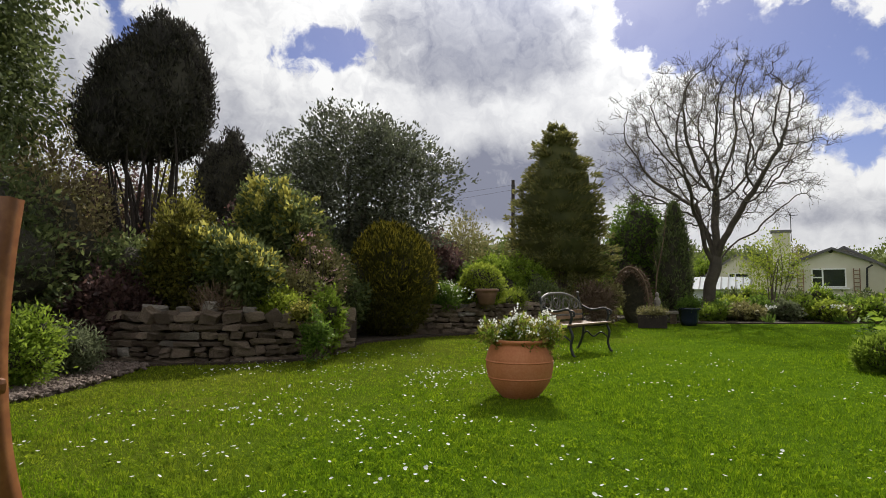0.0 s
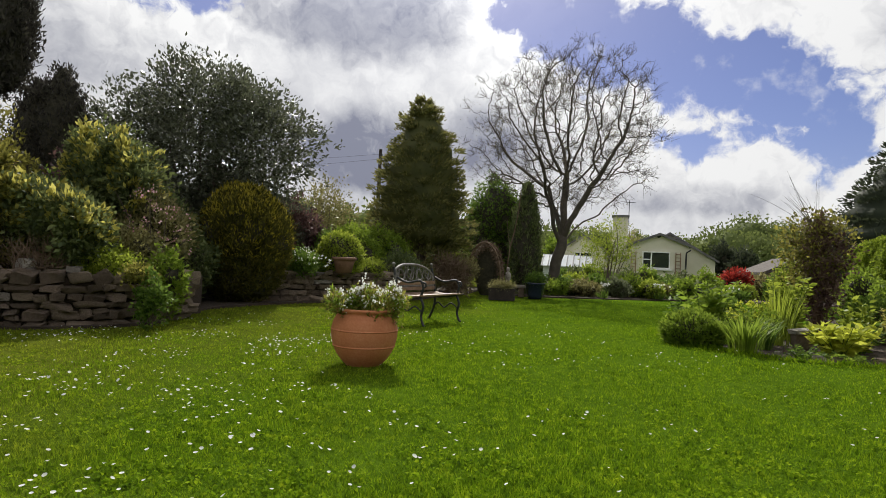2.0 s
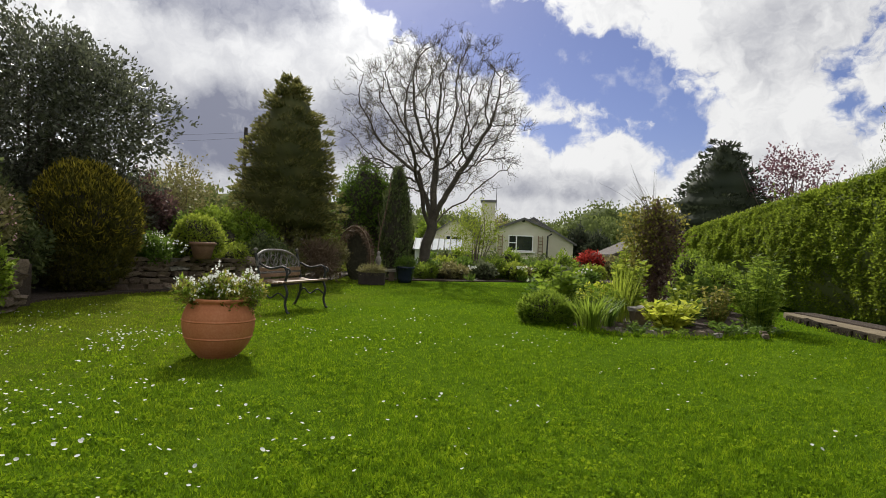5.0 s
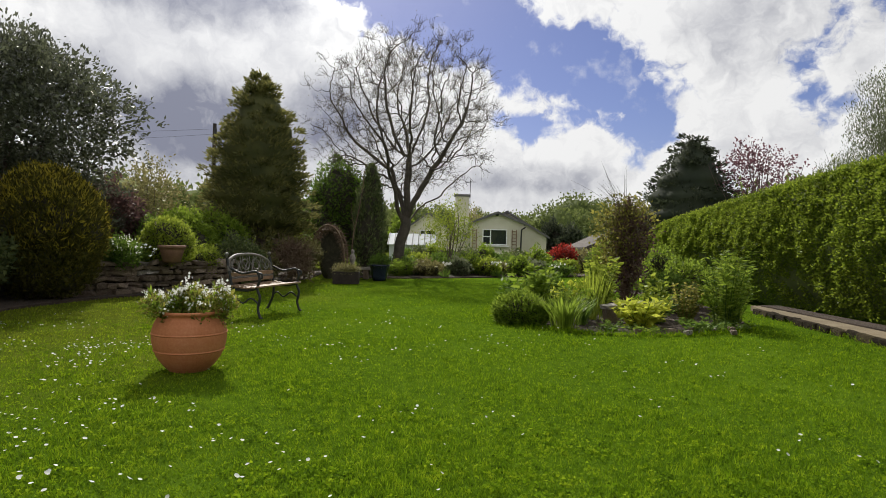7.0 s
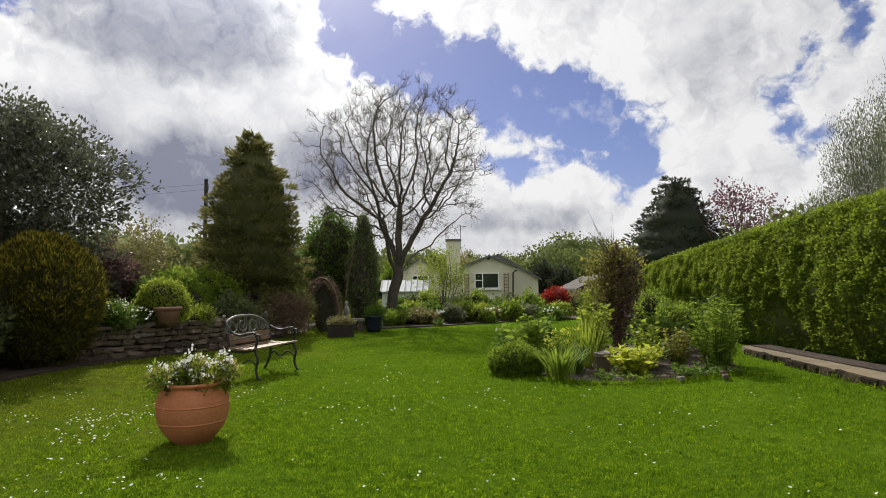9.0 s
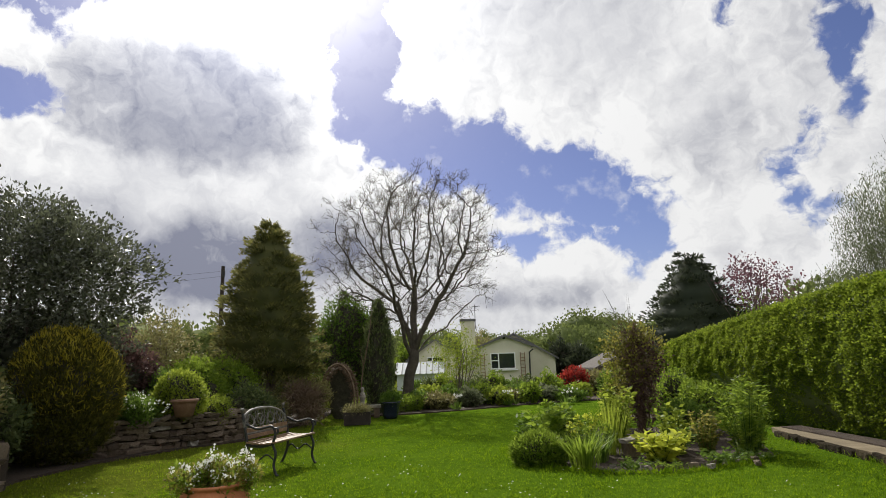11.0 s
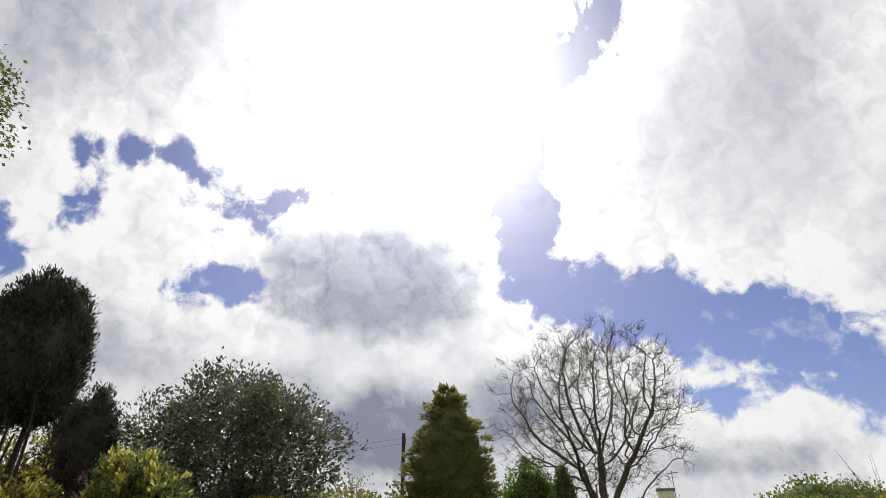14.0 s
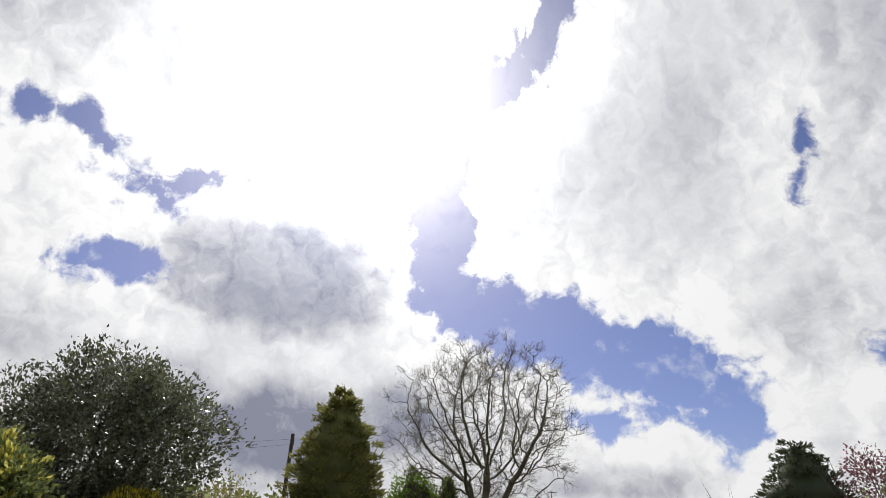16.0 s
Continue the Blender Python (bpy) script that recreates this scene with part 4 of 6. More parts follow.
            work.add(tube(q + unit(d[None])[0] * k * g.uniform(0.2, 0.42) + g.normal(size=3) * 0.3 * k * (1 - k), 0.0054 * (1 - 0.5 * k[:, 0]), 3))
    part("branchwork", work.mesh("branchwork", TWIG, True), t)
    b = np.repeat(tips, 12, 0) + g.normal(size=(len(tips) * 12, 3)) * 0.18
    part("bud_growth", mesh_of("bud_growth", *leaves(b, g.normal(size=b.shape), 0.045, 0.018), L_OLIVE), t)
    return t


x, y = dir_place(-5.6, 16.6)
bare_tree((x, y, 0.03), "leafless twisted willow with a short forked trunk", 11, (0.32, 0, 4.85), (2.8, 2.1, 2.5), 1.75)


# tall feathery tree past the camera's start
x, y = dir_place(-80.5, 9.0)
birch = thing("birch_tree", "tall tree with small hanging olive-green leaves", "tree", (x, y, 0.03))
part("trunk", stems((0, 0, 0), [(rng.uniform(-0.8, 0.8), rng.uniform(-0.8, 0.8), 4 + rng.random() * 2.5) for _ in range(14)], 0.06, 0.05).mesh("trunk", BARK), birch)
part("crown", Pile().add(clumps([(0, 0, 5.4, 1.1, 1.2, 2.6), (-0.2, 0.1, 3.4, 1.1, 1.2, 1.3), (0.0, 0.4, 7.2, 0.8, 0.9, 1.4)], 6000, 9, 0.12, 0.08, 0.046, shell=0.35, rise=-0.5, lump=0.2)).mesh("crown", L_DARK), birch)

# the clipped hedge beside the path
def hedge():
    t = thing("clipped_hedge", "long clipped green privet hedge beside the path", "hedge", (0, 0, 0.0))
    ys = np.linspace(-4, 16.4, 60)
    top = lambda y: np.interp(y, [-4, 5, 7.2, 10.2, 13, 15.2, 16.4], [2.4, 2.28, 2.22, 2.03, 1.82, 1.64, 1.45])
    face = lambda y: np.interp(y, [-4, 3, 8, 12, 15.2, 16.4], [5.3, 5.3, 5.3, 5.3, 5.3, 5.4])
    prof = [(0.3, 0.05), (0.12, 0.25), (0.02, 0.5), (0.06, 1.0 - 0.12), (0.2, 0.985), (0.9, 0.99), (1.1, 0.85), (1.15, 0.05)]
    v = []
    for q in ys:
        for i, (dx, s) in enumerate(prof):
            k = 0.05 * math.sin(q * 2.3 + i) * math.sin(q * 0.7 + i * 2.1)
            v.append((face(q) + 0.075 + dx + k, q, max(0.02, s * (top(q) - 0.08) + k)))
    n = len(prof)
    i, j = np.meshgrid(np.arange(len(ys) - 1), np.arange(n - 1), indexing="ij")
    f = np.stack([i * n + j, i * n + j + 1, (i + 1) * n + j + 1, (i + 1) * n + j], -1).reshape(-1, 4)
    caps = np.array([[0, 1, 2, 3, 4, 5, 6, 7], [len(v) - 1 - k for k in range(8)]])
    v = np.array(v)
    part("inner_growth", mesh_of("inner_growth", v, [f, caps], L_DARK), t)
    m = 210000
    yy = -1 + 17.3 * rng.random(m) ** 0.85
    tp, fc = top(yy), face(yy)
    on_top = rng.random(m) < 0.3
    zz = np.where(on_top, tp + rng.normal(size=m) * 0.03, tp * (0.04 + 0.96 * rng.random(m) ** 0.8))
    bulge = 0.03 * np.sin(yy * 2.1 + zz * 1.5) + 0.034 * np.sin(yy * 8.7 + 2.5 * np.sin(zz * 5.2)) * np.sin(zz * 9.1 + 2 * np.sin(yy * 4.4)) + 0.022 * np.sin(yy * 5.3 - zz * 4.1 + 2 * np.sin(zz * 3.1 + yy)) + 0.02 * np.sin(yy * 13.0 + 3 * np.sin(zz * 7.0)) * np.sin(zz * 15.0 + 2 * np.sin(yy * 6.0))
    under = 0.3 * np.clip(1 - zz / 1.15, 0, 1) ** 1.1
    xx = under + np.where(on_top, fc + 0.1 + 1.1 * rng.random(m), fc + 0.12 * np.clip((zz / tp - 0.8) * 4, 0, 1) + bulge + rng.random(m) ** 2 * 0.14)
    out = np.where(on_top[:, None], np.array([0, 0, 1.0]), np.array([-0.5, 0, 0.4])) + rng.normal(size=(m, 3)) * 0.9
    k = 0.7 + 0.7 * rng.random(m)
    part("leaf_cover", mesh_of("leaf_cover", *leaves(np.stack([xx, yy, zz], -1), out, 0.039 * k, 0.024 * k), L_HEDGE), t)
    m = 1500
    yy = -1 + 17.2 * rng.random(m)
    pos = np.stack([face(yy) + 0.15 + rng.random(m) * 1.0, yy, top(yy)], -1)
    part("shoot_growth", mesh_of("shoot_growth", *leaves(np.repeat(pos, 5, 0) + rng.random((m * 5, 3)) * np.array([0.03, 0.03, 0.09]), rng.normal(size=(m * 5, 3)) * 0.5 + np.array([0, 0, 1]), 0.05, 0.02), L_LIME), t)


hedge()

# ---- dry-stone walls ----
def stone_meshes(count, mat):
    out = []
    for k in range(count):
        bm = bmesh.new()
        bmesh.ops.create_cube(bm, size=1.0)
        bmesh.ops.bevel(bm, geom=list(bm.edges), offset=0.13, segments=1, affect="EDGES")
        for v in bm.verts:
            v.co += Vector(rng.normal(size=3)) * 0.085
            v.co.x *= 1 + 0.08 * math.sin(v.co.z * 5 + k)
        out.append(from_bm("stone", bm, mat))
    return out


STONES, COPING = stone_meshes(14, STONE), stone_meshes(8, PALE_STONE)


def dry_wall(line, height, label, seed):
    g = np.random.default_rng(seed)
    t = thing("dry_stone_wall", label, "wall", (0, 0, 0), kind="structure")
    p = np.asarray([spot(*q) for q in line])
    seg = np.linalg.norm(np.diff(p, axis=0), axis=1)
    cum = np.concatenate([[0], np.cumsum(seg)])

    def at(s):
        s = min(max(s, 0), cum[-1] - 1e-4)
        i = int(np.searchsorted(cum, s, side="right") - 1)
        d = (p[i + 1] - p[i]) / seg[i]
        return p[i] + d * (s - cum[i]), d

    back = Pile()
    s = np.linspace(0, cum[-1], 30)
    pts = [at(q) for q in s]
    ring = np.array([[(*(c + np.array([-d[1], d[0]]) * o), z) for o, z in ((0.09, -0.02), (0.09, height - 0.05), (0.3, height - 0.05), (0.3, -0.02))] for c, d in pts])
    i, j = np.meshgrid(np.arange(29), np.arange(4), indexing="ij")
    back.add((ring.reshape(-1, 3), np.stack([i * 4 + j, i * 4 + (j + 1) % 4, (i + 1) * 4 + (j + 1) % 4, (i + 1) * 4 + j], -1).reshape(-1, 4)))
    part("wall_core", back.mesh("wall_core", SOIL), t)
    z = 0.0
    while z < height - 0.02:
        h = g.uniform(0.065, 0.125)
        top = z + h > height - 0.07
        s = -g.random() * 0.15
        while s < cum[-1]:
            ln = g.uniform(0.10, 0.30) if not top else g.uniform(0.12, 0.34)
            c, d = at(s + ln / 2)
            a = math.degrees(math.atan2(d[1], d[0])) + g.normal() * 3
            deep = g.uniform(0.16, 0.24)
            nrm = np.array([-d[1], d[0]])
            c = c + nrm * (deep / 2 - g.uniform(-0.02, 0.045))
            hh = h * g.uniform(0.86, 1.0) * (g.uniform(0.8, 1.7) if top else 1.0)
            pale = g.random() < (0.1 if top else 0.05)
            two = not top and h > 0.1 and g.random() < 0.25
            for hz, zz in (((hh * 0.5, z + h * 0.27), (hh * 0.46, z + h * 0.77)) if two else ((hh, z + h / 2 + (0.01 if top else 0)),)):
                ob = part("stone", (COPING if pale else STONES)[g.integers(0, 8)], t)
                ob.matrix_basis = pose(c[0], c[1], zz, g.normal() * 5, g.normal() * (10 if top else 4.5), a) @ Matrix.Diagonal((ln * g.uniform(0.88, 0.97), deep, hz * 0.93, 1))
            s += ln + 0.006
        z += h
    return t


dry_wall([(-4.72, 5.7), (-4.62, 5.2), (-4.86, 4.5), (-5.2, 4.02), (-5.62, 3.58), (-6.0, 3.25), (-6.45, 3.0), (-6.8, 2.9)][::-1], 0.57,
         "curved dry-stone wall of brown rubble in front of a raised bed", 3)
dry_wall([(-5.75, 7.7), (-5.35, 8.3), (-4.65, 9.25), (-4.1, 9.85), (-3.75, 10.6)], 0.56, "low brown dry-stone wall behind the lawn", 4)
solid("raised_bed", from_bm("raised_bed", prism([spot(*q) for q in ((-5.05, 6.25), (-4.85, 5.2), (-5.05, 4.6), (-5.4, 4.15), (-5.8, 3.75), (-6.2, 3.4), (-6.7, 2.9), (-7.1, 2.1), (-14, 0.5), (-14, 9), (-5.9, 7.2))], 0.0, 0.5), SOIL),
      "dark planted soil held by the stone wall", "flower bed", "structure")
solid("raised_bed", from_bm("raised_bed", prism([spot(*q) for q in ((-5.9, 7.9), (-5.5, 8.5), (-4.85, 9.4), (-4.3, 10.0), (-3.95, 10.7), (-4.2, 13.2), (-8, 16), (-13, 9))], 0.0, 0.5), SOIL),
      "dark planted soil behind the second wall", "flower bed", "structure")
for (x, y, z, sx, sy, sz, a) in ((-5.5, 4.0, 0.64, 0.15, 0.12, 0.13, 20), (-5.75, 3.85, 0.61, 0.13, 0.11, 0.08, 70), (-6.2, 3.42, 0.62, 0.26, 0.16, 0.07, 40), (-5.25, 4.35, 0.6, 0.2, 0.15, 0.08, 130), (-4.98, 4.75, 0.61, 0.16, 0.13, 0.08, 100)):
    ob = solid("rockery_stone", COPING[int(abs(x * 7) + 3) % 8], "loose pale stone lying on top of the wall", "stone", group="stones on the wall")
    ob.matrix_basis = pose(*spot(x, y), z - 0.02, 8, 5, a) @ Matrix.Diagonal((sx, sy, sz, 1))

# ---- the terracotta pot ----
pot_xy = (-1.93, 4.34)
pot = thing("terracotta_pot", "round terracotta garden pot with two raised bands standing on the lawn", "plant pot", (*pot_xy, 0.0))
belly = [(0.0, 0.52), (0.03, 0.56), (0.1, 0.68), (0.2, 0.81), (0.3, 0.9), (0.4, 0.955), (0.5, 0.99), (0.58, 1.0), (0.68, 0.99), (0.77, 0.95), (0.84, 0.895), (0.89, 0.845), (0.915, 0.825)]
POT_R, POT_H = 0.262, 0.45


def pot_radius(h):
    """The pot's outer radius at a share of its height, ridges included."""
    r = np.interp(h, [q[0] for q in belly], [q[1] for q in belly])
    return POT_R * (r + 0.022 * sum(max(0.0, 1 - abs(h - c) / 0.013) ** 0.6 for c in (0.35, 0.63)))


prof = [(0.0, 0.0), (0.126, 0.0)] + [(float(pot_radius(h)), 0.004 + POT_H * h) for h in np.unique(np.concatenate([np.linspace(0, 0.915, 40), [0.337, 0.343, 0.35, 0.357, 0.363, 0.617, 0.623, 0.63, 0.637, 0.643]]))]
prof += [(0.226, 0.425), (0.234, 0.432), (0.236, 0.442), (0.230, 0.451), (0.217, 0.452), (0.208, 0.445), (0.204, 0.42), (0.206, 0.37)]
part("pot_body", mesh_of("pot_body", *lathe(prof, 56), TERRACOTTA, True), pot)
part("potting_soil", mesh_of("potting_soil", *lathe([(0.0, 0.40), (0.1, 0.405), (0.2045, 0.396)], 24), SOIL), pot)
alyssum = thing("potted_flowers", "bushy white-flowered plant with grey-green leaves growing in the terracotta pot", "flowers", (*pot_xy, 0.39))
blobs = [(rng.normal() * 0.11, rng.normal() * 0.09, 0.09 + 0.07 * rng.random(), 0.06, 0.06, 0.08) for _ in range(13)] + [(-0.27, -0.02, 0.1, 0.05, 0.05, 0.06), (0.28, 0.0, 0.12, 0.06, 0.05, 0.06), (0.2, 0.05, 0.17, 0.06, 0.05, 0.06)] + [(-0.2, 0, 0.05, 0.05, 0.06, 0.07), (0.2, -0.05, 0.08, 0.055, 0.06, 0.1), (0.12, -0.15, 0.05, 0.07, 0.05, 0.06), (-0.1, -0.16, 0.04, 0.06, 0.05, 0.06), (0.245, 0.02, 0.03, 0.04, 0.05, 0.08)]
part("leaf_mass", Pile().add(clumps(blobs, 620, 5, 0.024, 0.034, 0.014, shell=0.4, rise=0.5)).mesh("leaf_mass", L_MIXED), alyssum)
part("green_growth", Pile().add(clumps(blobs, 330, 5, 0.022, 0.045, 0.014, shell=0.3, rise=0.6)).mesh("green_growth", L_BRIGHT), alyssum)
up = [(b[0], b[1], b[2] + 0.03, b[3] * 1.15, b[4] * 1.15, b[5] * 1.1) for b in blobs]
part("blossom", Pile().add(clumps(up, 88, 9, 0.013, 0.018, 0.017, shell=0.9, rise=0.8, low=-0.2)).mesh("blossom", PETAL), alyssum)

# ---- the bench ----
bench = thing("garden_bench", "cast-iron garden bench with wooden slats and lattice back on lawn", "bench", (-2.47, 7.79, 0.0), 77)
bench.scale = (0.96, 0.96, 0.93)
# the bench's own axes: x along its length, -y to the front
HALF = 0.53


def strip(points, width, thick, closed=False, sides=8):
    """A bar that follows a line: an oval section, width across x."""
    v, f = tube(points, np.full(len(points), 1.0), sides)
    p = np.repeat(np.asarray(points, float), sides, 0)
    d = v - p
    d[:, 0] *= width / 2
    d[:, 1:] *= thick / 2
    return p + d, f


def curve(points, steps=6):
    """A smooth line through the points."""
    p = np.asarray(points, float)
    q = np.vstack([2 * p[0] - p[1], p, 2 * p[-1] - p[-2]])
    out = []
    for i in range(1, len(q) - 2):
        t = np.linspace(0, 1, steps, endpoint=False)[:, None]
        out.append(0.5 * (2 * q[i] + (q[i + 1] - q[i - 1]) * t + (2 * q[i - 1] - 5 * q[i] + 4 * q[i + 1] - q[i + 2]) * t ** 2 + (3 * q[i] - q[i - 1] - 3 * q[i + 1] + q[i + 2]) * t ** 3))
    return np.vstack([*out, p[-1:]])


for side in (-HALF, HALF):
    front = curve([(side, -0.29, 0.0), (side, -0.255, 0.03), (side, -0.225, 0.14), (side, -0.25, 0.28), (side, -0.21, 0.40), (side, -0.24, 0.52), (side, -0.215, 0.61), (side, -0.16, 0.63), (side, 0.02, 0.60), (side, 0.18, 0.66)])
    rear = curve([(side, 0.27, 0.0), (side, 0.235, 0.05), (side, 0.17, 0.22), (side, 0.165, 0.40), (side, 0.20, 0.60), (side, 0.245, 0.80)])
    rail = curve([(side, -0.215, 0.41), (side, -0.05, 0.375), (side, 0.165, 0.39)])
    brace = curve([(side, -0.23, 0.20), (side, -0.12, 0.27), (side, 0.0, 0.20), (side, 0.1, 0.27), (side, 0.17, 0.22)])
    scroll = curve([(side, -0.215, 0.61), (side, -0.27, 0.60), (side, -0.275, 0.55), (side, -0.24, 0.54)])
    part("front_leg", Pile().add(strip(front, 0.035, 0.034)).add(strip(scroll, 0.03, 0.026)).mesh("front_leg", IRON, True), bench)
    part("rear_leg", Pile().add(strip(rear, 0.035, 0.036)).mesh("rear_leg", IRON, True), bench)
    part("seat_rail", Pile().add(strip(rail, 0.03, 0.04)).mesh("seat_rail", IRON, True), bench)
    part("leg_brace", Pile().add(strip(brace, 0.018, 0.022)).mesh("leg_brace", IRON, True), bench)
    v, f = lathe([(0.0, -0.03), (0.014, -0.028), (0.012, -0.01), (0.024, 0.008), (0.026, 0.022), (0.016, 0.038), (0.0, 0.042)], 14)
    part("finial", mesh_of("finial", v + np.array([side, 0.25, 0.835]), f, BENCH_METAL, True), bench)
for i in range(6):
    y = -0.235 + i * 0.075
    z = 0.425 - 0.02 * math.sin(i / 5 * math.pi)
    bm = bmesh.new()
    box(bm, 0, y, z, 2 * HALF + 0.06, 0.058, 0.024, 0.006)
    part("seat_slat", from_bm("seat_slat", bm, SLAT), bench)
arch = curve([(-HALF, 0.205, 0.62), (-HALF + 0.02, 0.235, 0.75), (-0.36, 0.245, 0.825), (-0.15, 0.25, 0.845), (0.1, 0.25, 0.84), (0.32, 0.245, 0.80), (HALF - 0.03, 0.235, 0.72), (HALF, 0.205, 0.62)])


def round_bar(points, r, mat, name, sides=7):
    return mesh_of(name, *tube(points, np.full(len(points), r), sides), mat, True)


part("back_top_rail", round_bar(arch, 0.021, BENCH_METAL, "back_top_rail"), bench)
part("back_bottom_rail", round_bar([(-HALF, 0.19, 0.53), (-0.2, 0.19, 0.53), (0.2, 0.19, 0.53), (HALF, 0.19, 0.53)], 0.016, BENCH_METAL, "back_bottom_rail"), bench)
bm = bmesh.new()
box(bm, 0, 0.185, 0.575, 2 * HALF, 0.022, 0.055, 0.005)
box(bm, 0, 0.18, 0.492, 2 * HALF, 0.022, 0.05, 0.005)
part("back_slat", from_bm("back_slat", bm, SLAT), bench)
for k in range(13):
    u = -0.5 + k * 1.0 / 12
    top = float(np.interp(u, arch[:, 0], arch[:, 2]))
    part("back_spindle", round_bar(curve([(u, 0.2, 0.6), (u + 0.03 * (-1) ** k, 0.22, 0.68), (u - 0.015 * (-1) ** k, 0.235, 0.75), (u, 0.245, top)]), 0.0085, BENCH_METAL, "back_spindle", 5), bench)
for u in (-0.38, -0.13, 0.13, 0.38):
    a = np.linspace(0, 2 * np.pi, 15)
    ring = np.stack([u + 0.09 * np.cos(a), 0.222 + 0.03 * np.sin(a) * 0.5, 0.70 + 0.075 * np.sin(a)], -1)
    part("back_scroll", round_bar(ring, 0.009, BENCH_METAL, "back_scroll", 5), bench)

# ---- the armchair ----
chair = thing("garden_armchair", "reddish-brown hardwood garden armchair with a slatted back", "chair", (-1.805, 0.43, 0.0), 0)
# its own axes: the corner of the back at 0,0; x along the back, y to the rear
for side in (0.0, 0.55):
    post = curve([(side, 0.12, 0.0), (side, 0.085, 0.25), (side, 0.042, 0.46), (side, 0.012, 0.60), (side, 0.0, 0.74), (side, 0.004, 0.88), (side, 0.012, 0.975)])
    v, f = tube(post, np.ones(len(post)), 4)
    p = np.repeat(post, 4, 0)
    part("back_post", mesh_of("back_post", p + (v - p) * np.array([0.017, 0.021, 0.0]) + (v - p) * np.array([0, 0, 0.02]), f, TEAK), chair)
    part("front_leg", box_mesh("front_leg", (0.045, 0.05, 0.675), TEAK, 0.006, (side, -0.47, 0.3375)), chair)
    arm = bmesh.new()
    box(arm, side, -0.27, 0.69, 0.065, 0.56, 0.026, 0.009)
    part("armrest", from_bm("armrest", arm, TEAK), chair)
    part("side_rail", box_mesh("side_rail", (0.022, 0.48, 0.06), TEAK, 0.004, (side, -0.22, 0.47)), chair)
    part("stretcher", box_mesh("stretcher", (0.022, 0.50, 0.035), TEAK, 0.004, (side, -0.2, 0.17)), chair)
part("top_rail", box_mesh("top_rail", (0.52, 0.026, 0.085), TEAK, 0.01, (0.275, 0.008, 0.925)), chair)
part("back_rail", box_mesh("back_rail", (0.52, 0.024, 0.05), TEAK, 0.006, (0.275, 0.022, 0.56)), chair)
part("front_rail", box_mesh("front_rail", (0.51, 0.022, 0.06), TEAK, 0.004, (0.275, -0.47, 0.47)), chair)
for k in range(6):
    part("back_slat", box_mesh("back_slat", (0.045, 0.014, 0.34), TEAK, 0.004), chair, m=pose(0.07 + k * 0.083, 0.01, 0.73, 3, 0, 0))
for k in range(6):
    part("seat_slat", box_mesh("seat_slat", (0.53, 0.062, 0.018), TEAK, 0.004, (0.275, -0.45 + k * 0.078, 0.505)), chair)

# ---- planted west side ----
def at_dir(az, d, z=0.03):
    return (*dir_place(az, d), z)


def bush(az, d, z, top, radius, mat, label, leaf=0.09, slim=0.5, count=520, per=8, name="shrub", squash=1.0, **kw):
    """A bush of several uneven lobes."""
    if mat is not ROOT and d < 16:
        leaf, count = leaf * 0.66, int(count * 1.8)
    h = top - z
    lobes = [(0, 0, h * 0.5, radius * 0.8, radius * 0.75 * squash, h * 0.5)]
    for k in range(5):
        a = k * 1.26 + rng.random()
        rr = radius * (0.42 + 0.2 * rng.random())
        lobes.append((math.cos(a) * radius * 0.5, math.sin(a) * radius * 0.5 * squash, h * (0.32 + 0.4 * rng.random()), rr, rr, min(h * 0.3, rr * 1.2)))
    args = dict(spread=0.05, filled=0.6, stem=0.014, lump=0.24)
    args.update(kw)
    return shrub(name, label, "shrub", at_dir(az, d, z), lobes, mat, count, per, leaf, leaf * slim, **args)


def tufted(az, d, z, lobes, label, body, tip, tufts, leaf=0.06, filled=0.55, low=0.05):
    """A shrub with a leafy body coloured as shaded, and fresh leaves coloured as sunlit in separate tufts on its upper
    side.
    """
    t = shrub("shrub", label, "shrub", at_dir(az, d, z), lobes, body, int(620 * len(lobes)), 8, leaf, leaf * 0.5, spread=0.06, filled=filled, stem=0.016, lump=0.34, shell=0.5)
    # pale fresh leaves on top, with the sun on them put into the colour
    part("fresh_growth", mesh_of("fresh_growth", *clumps(lobes, tufts, 13, 0.036, leaf * 1.25, leaf * 0.62, shell=0.95, out=0.9, rise=0.7, low=low, lump=0.34), tip), t, "fresh yellow-green leaf tufts, coloured as sunlit")
    return t


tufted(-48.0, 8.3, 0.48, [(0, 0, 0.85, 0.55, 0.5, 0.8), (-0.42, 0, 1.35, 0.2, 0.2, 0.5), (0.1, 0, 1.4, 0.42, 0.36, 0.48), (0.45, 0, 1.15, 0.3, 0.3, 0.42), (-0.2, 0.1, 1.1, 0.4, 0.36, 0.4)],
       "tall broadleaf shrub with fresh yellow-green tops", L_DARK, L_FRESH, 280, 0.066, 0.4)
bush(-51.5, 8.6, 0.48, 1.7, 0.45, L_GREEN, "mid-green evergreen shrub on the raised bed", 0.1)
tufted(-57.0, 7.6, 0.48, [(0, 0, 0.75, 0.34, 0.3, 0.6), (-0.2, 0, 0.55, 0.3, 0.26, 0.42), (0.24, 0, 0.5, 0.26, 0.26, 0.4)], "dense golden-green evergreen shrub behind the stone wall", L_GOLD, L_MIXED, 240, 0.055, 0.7)
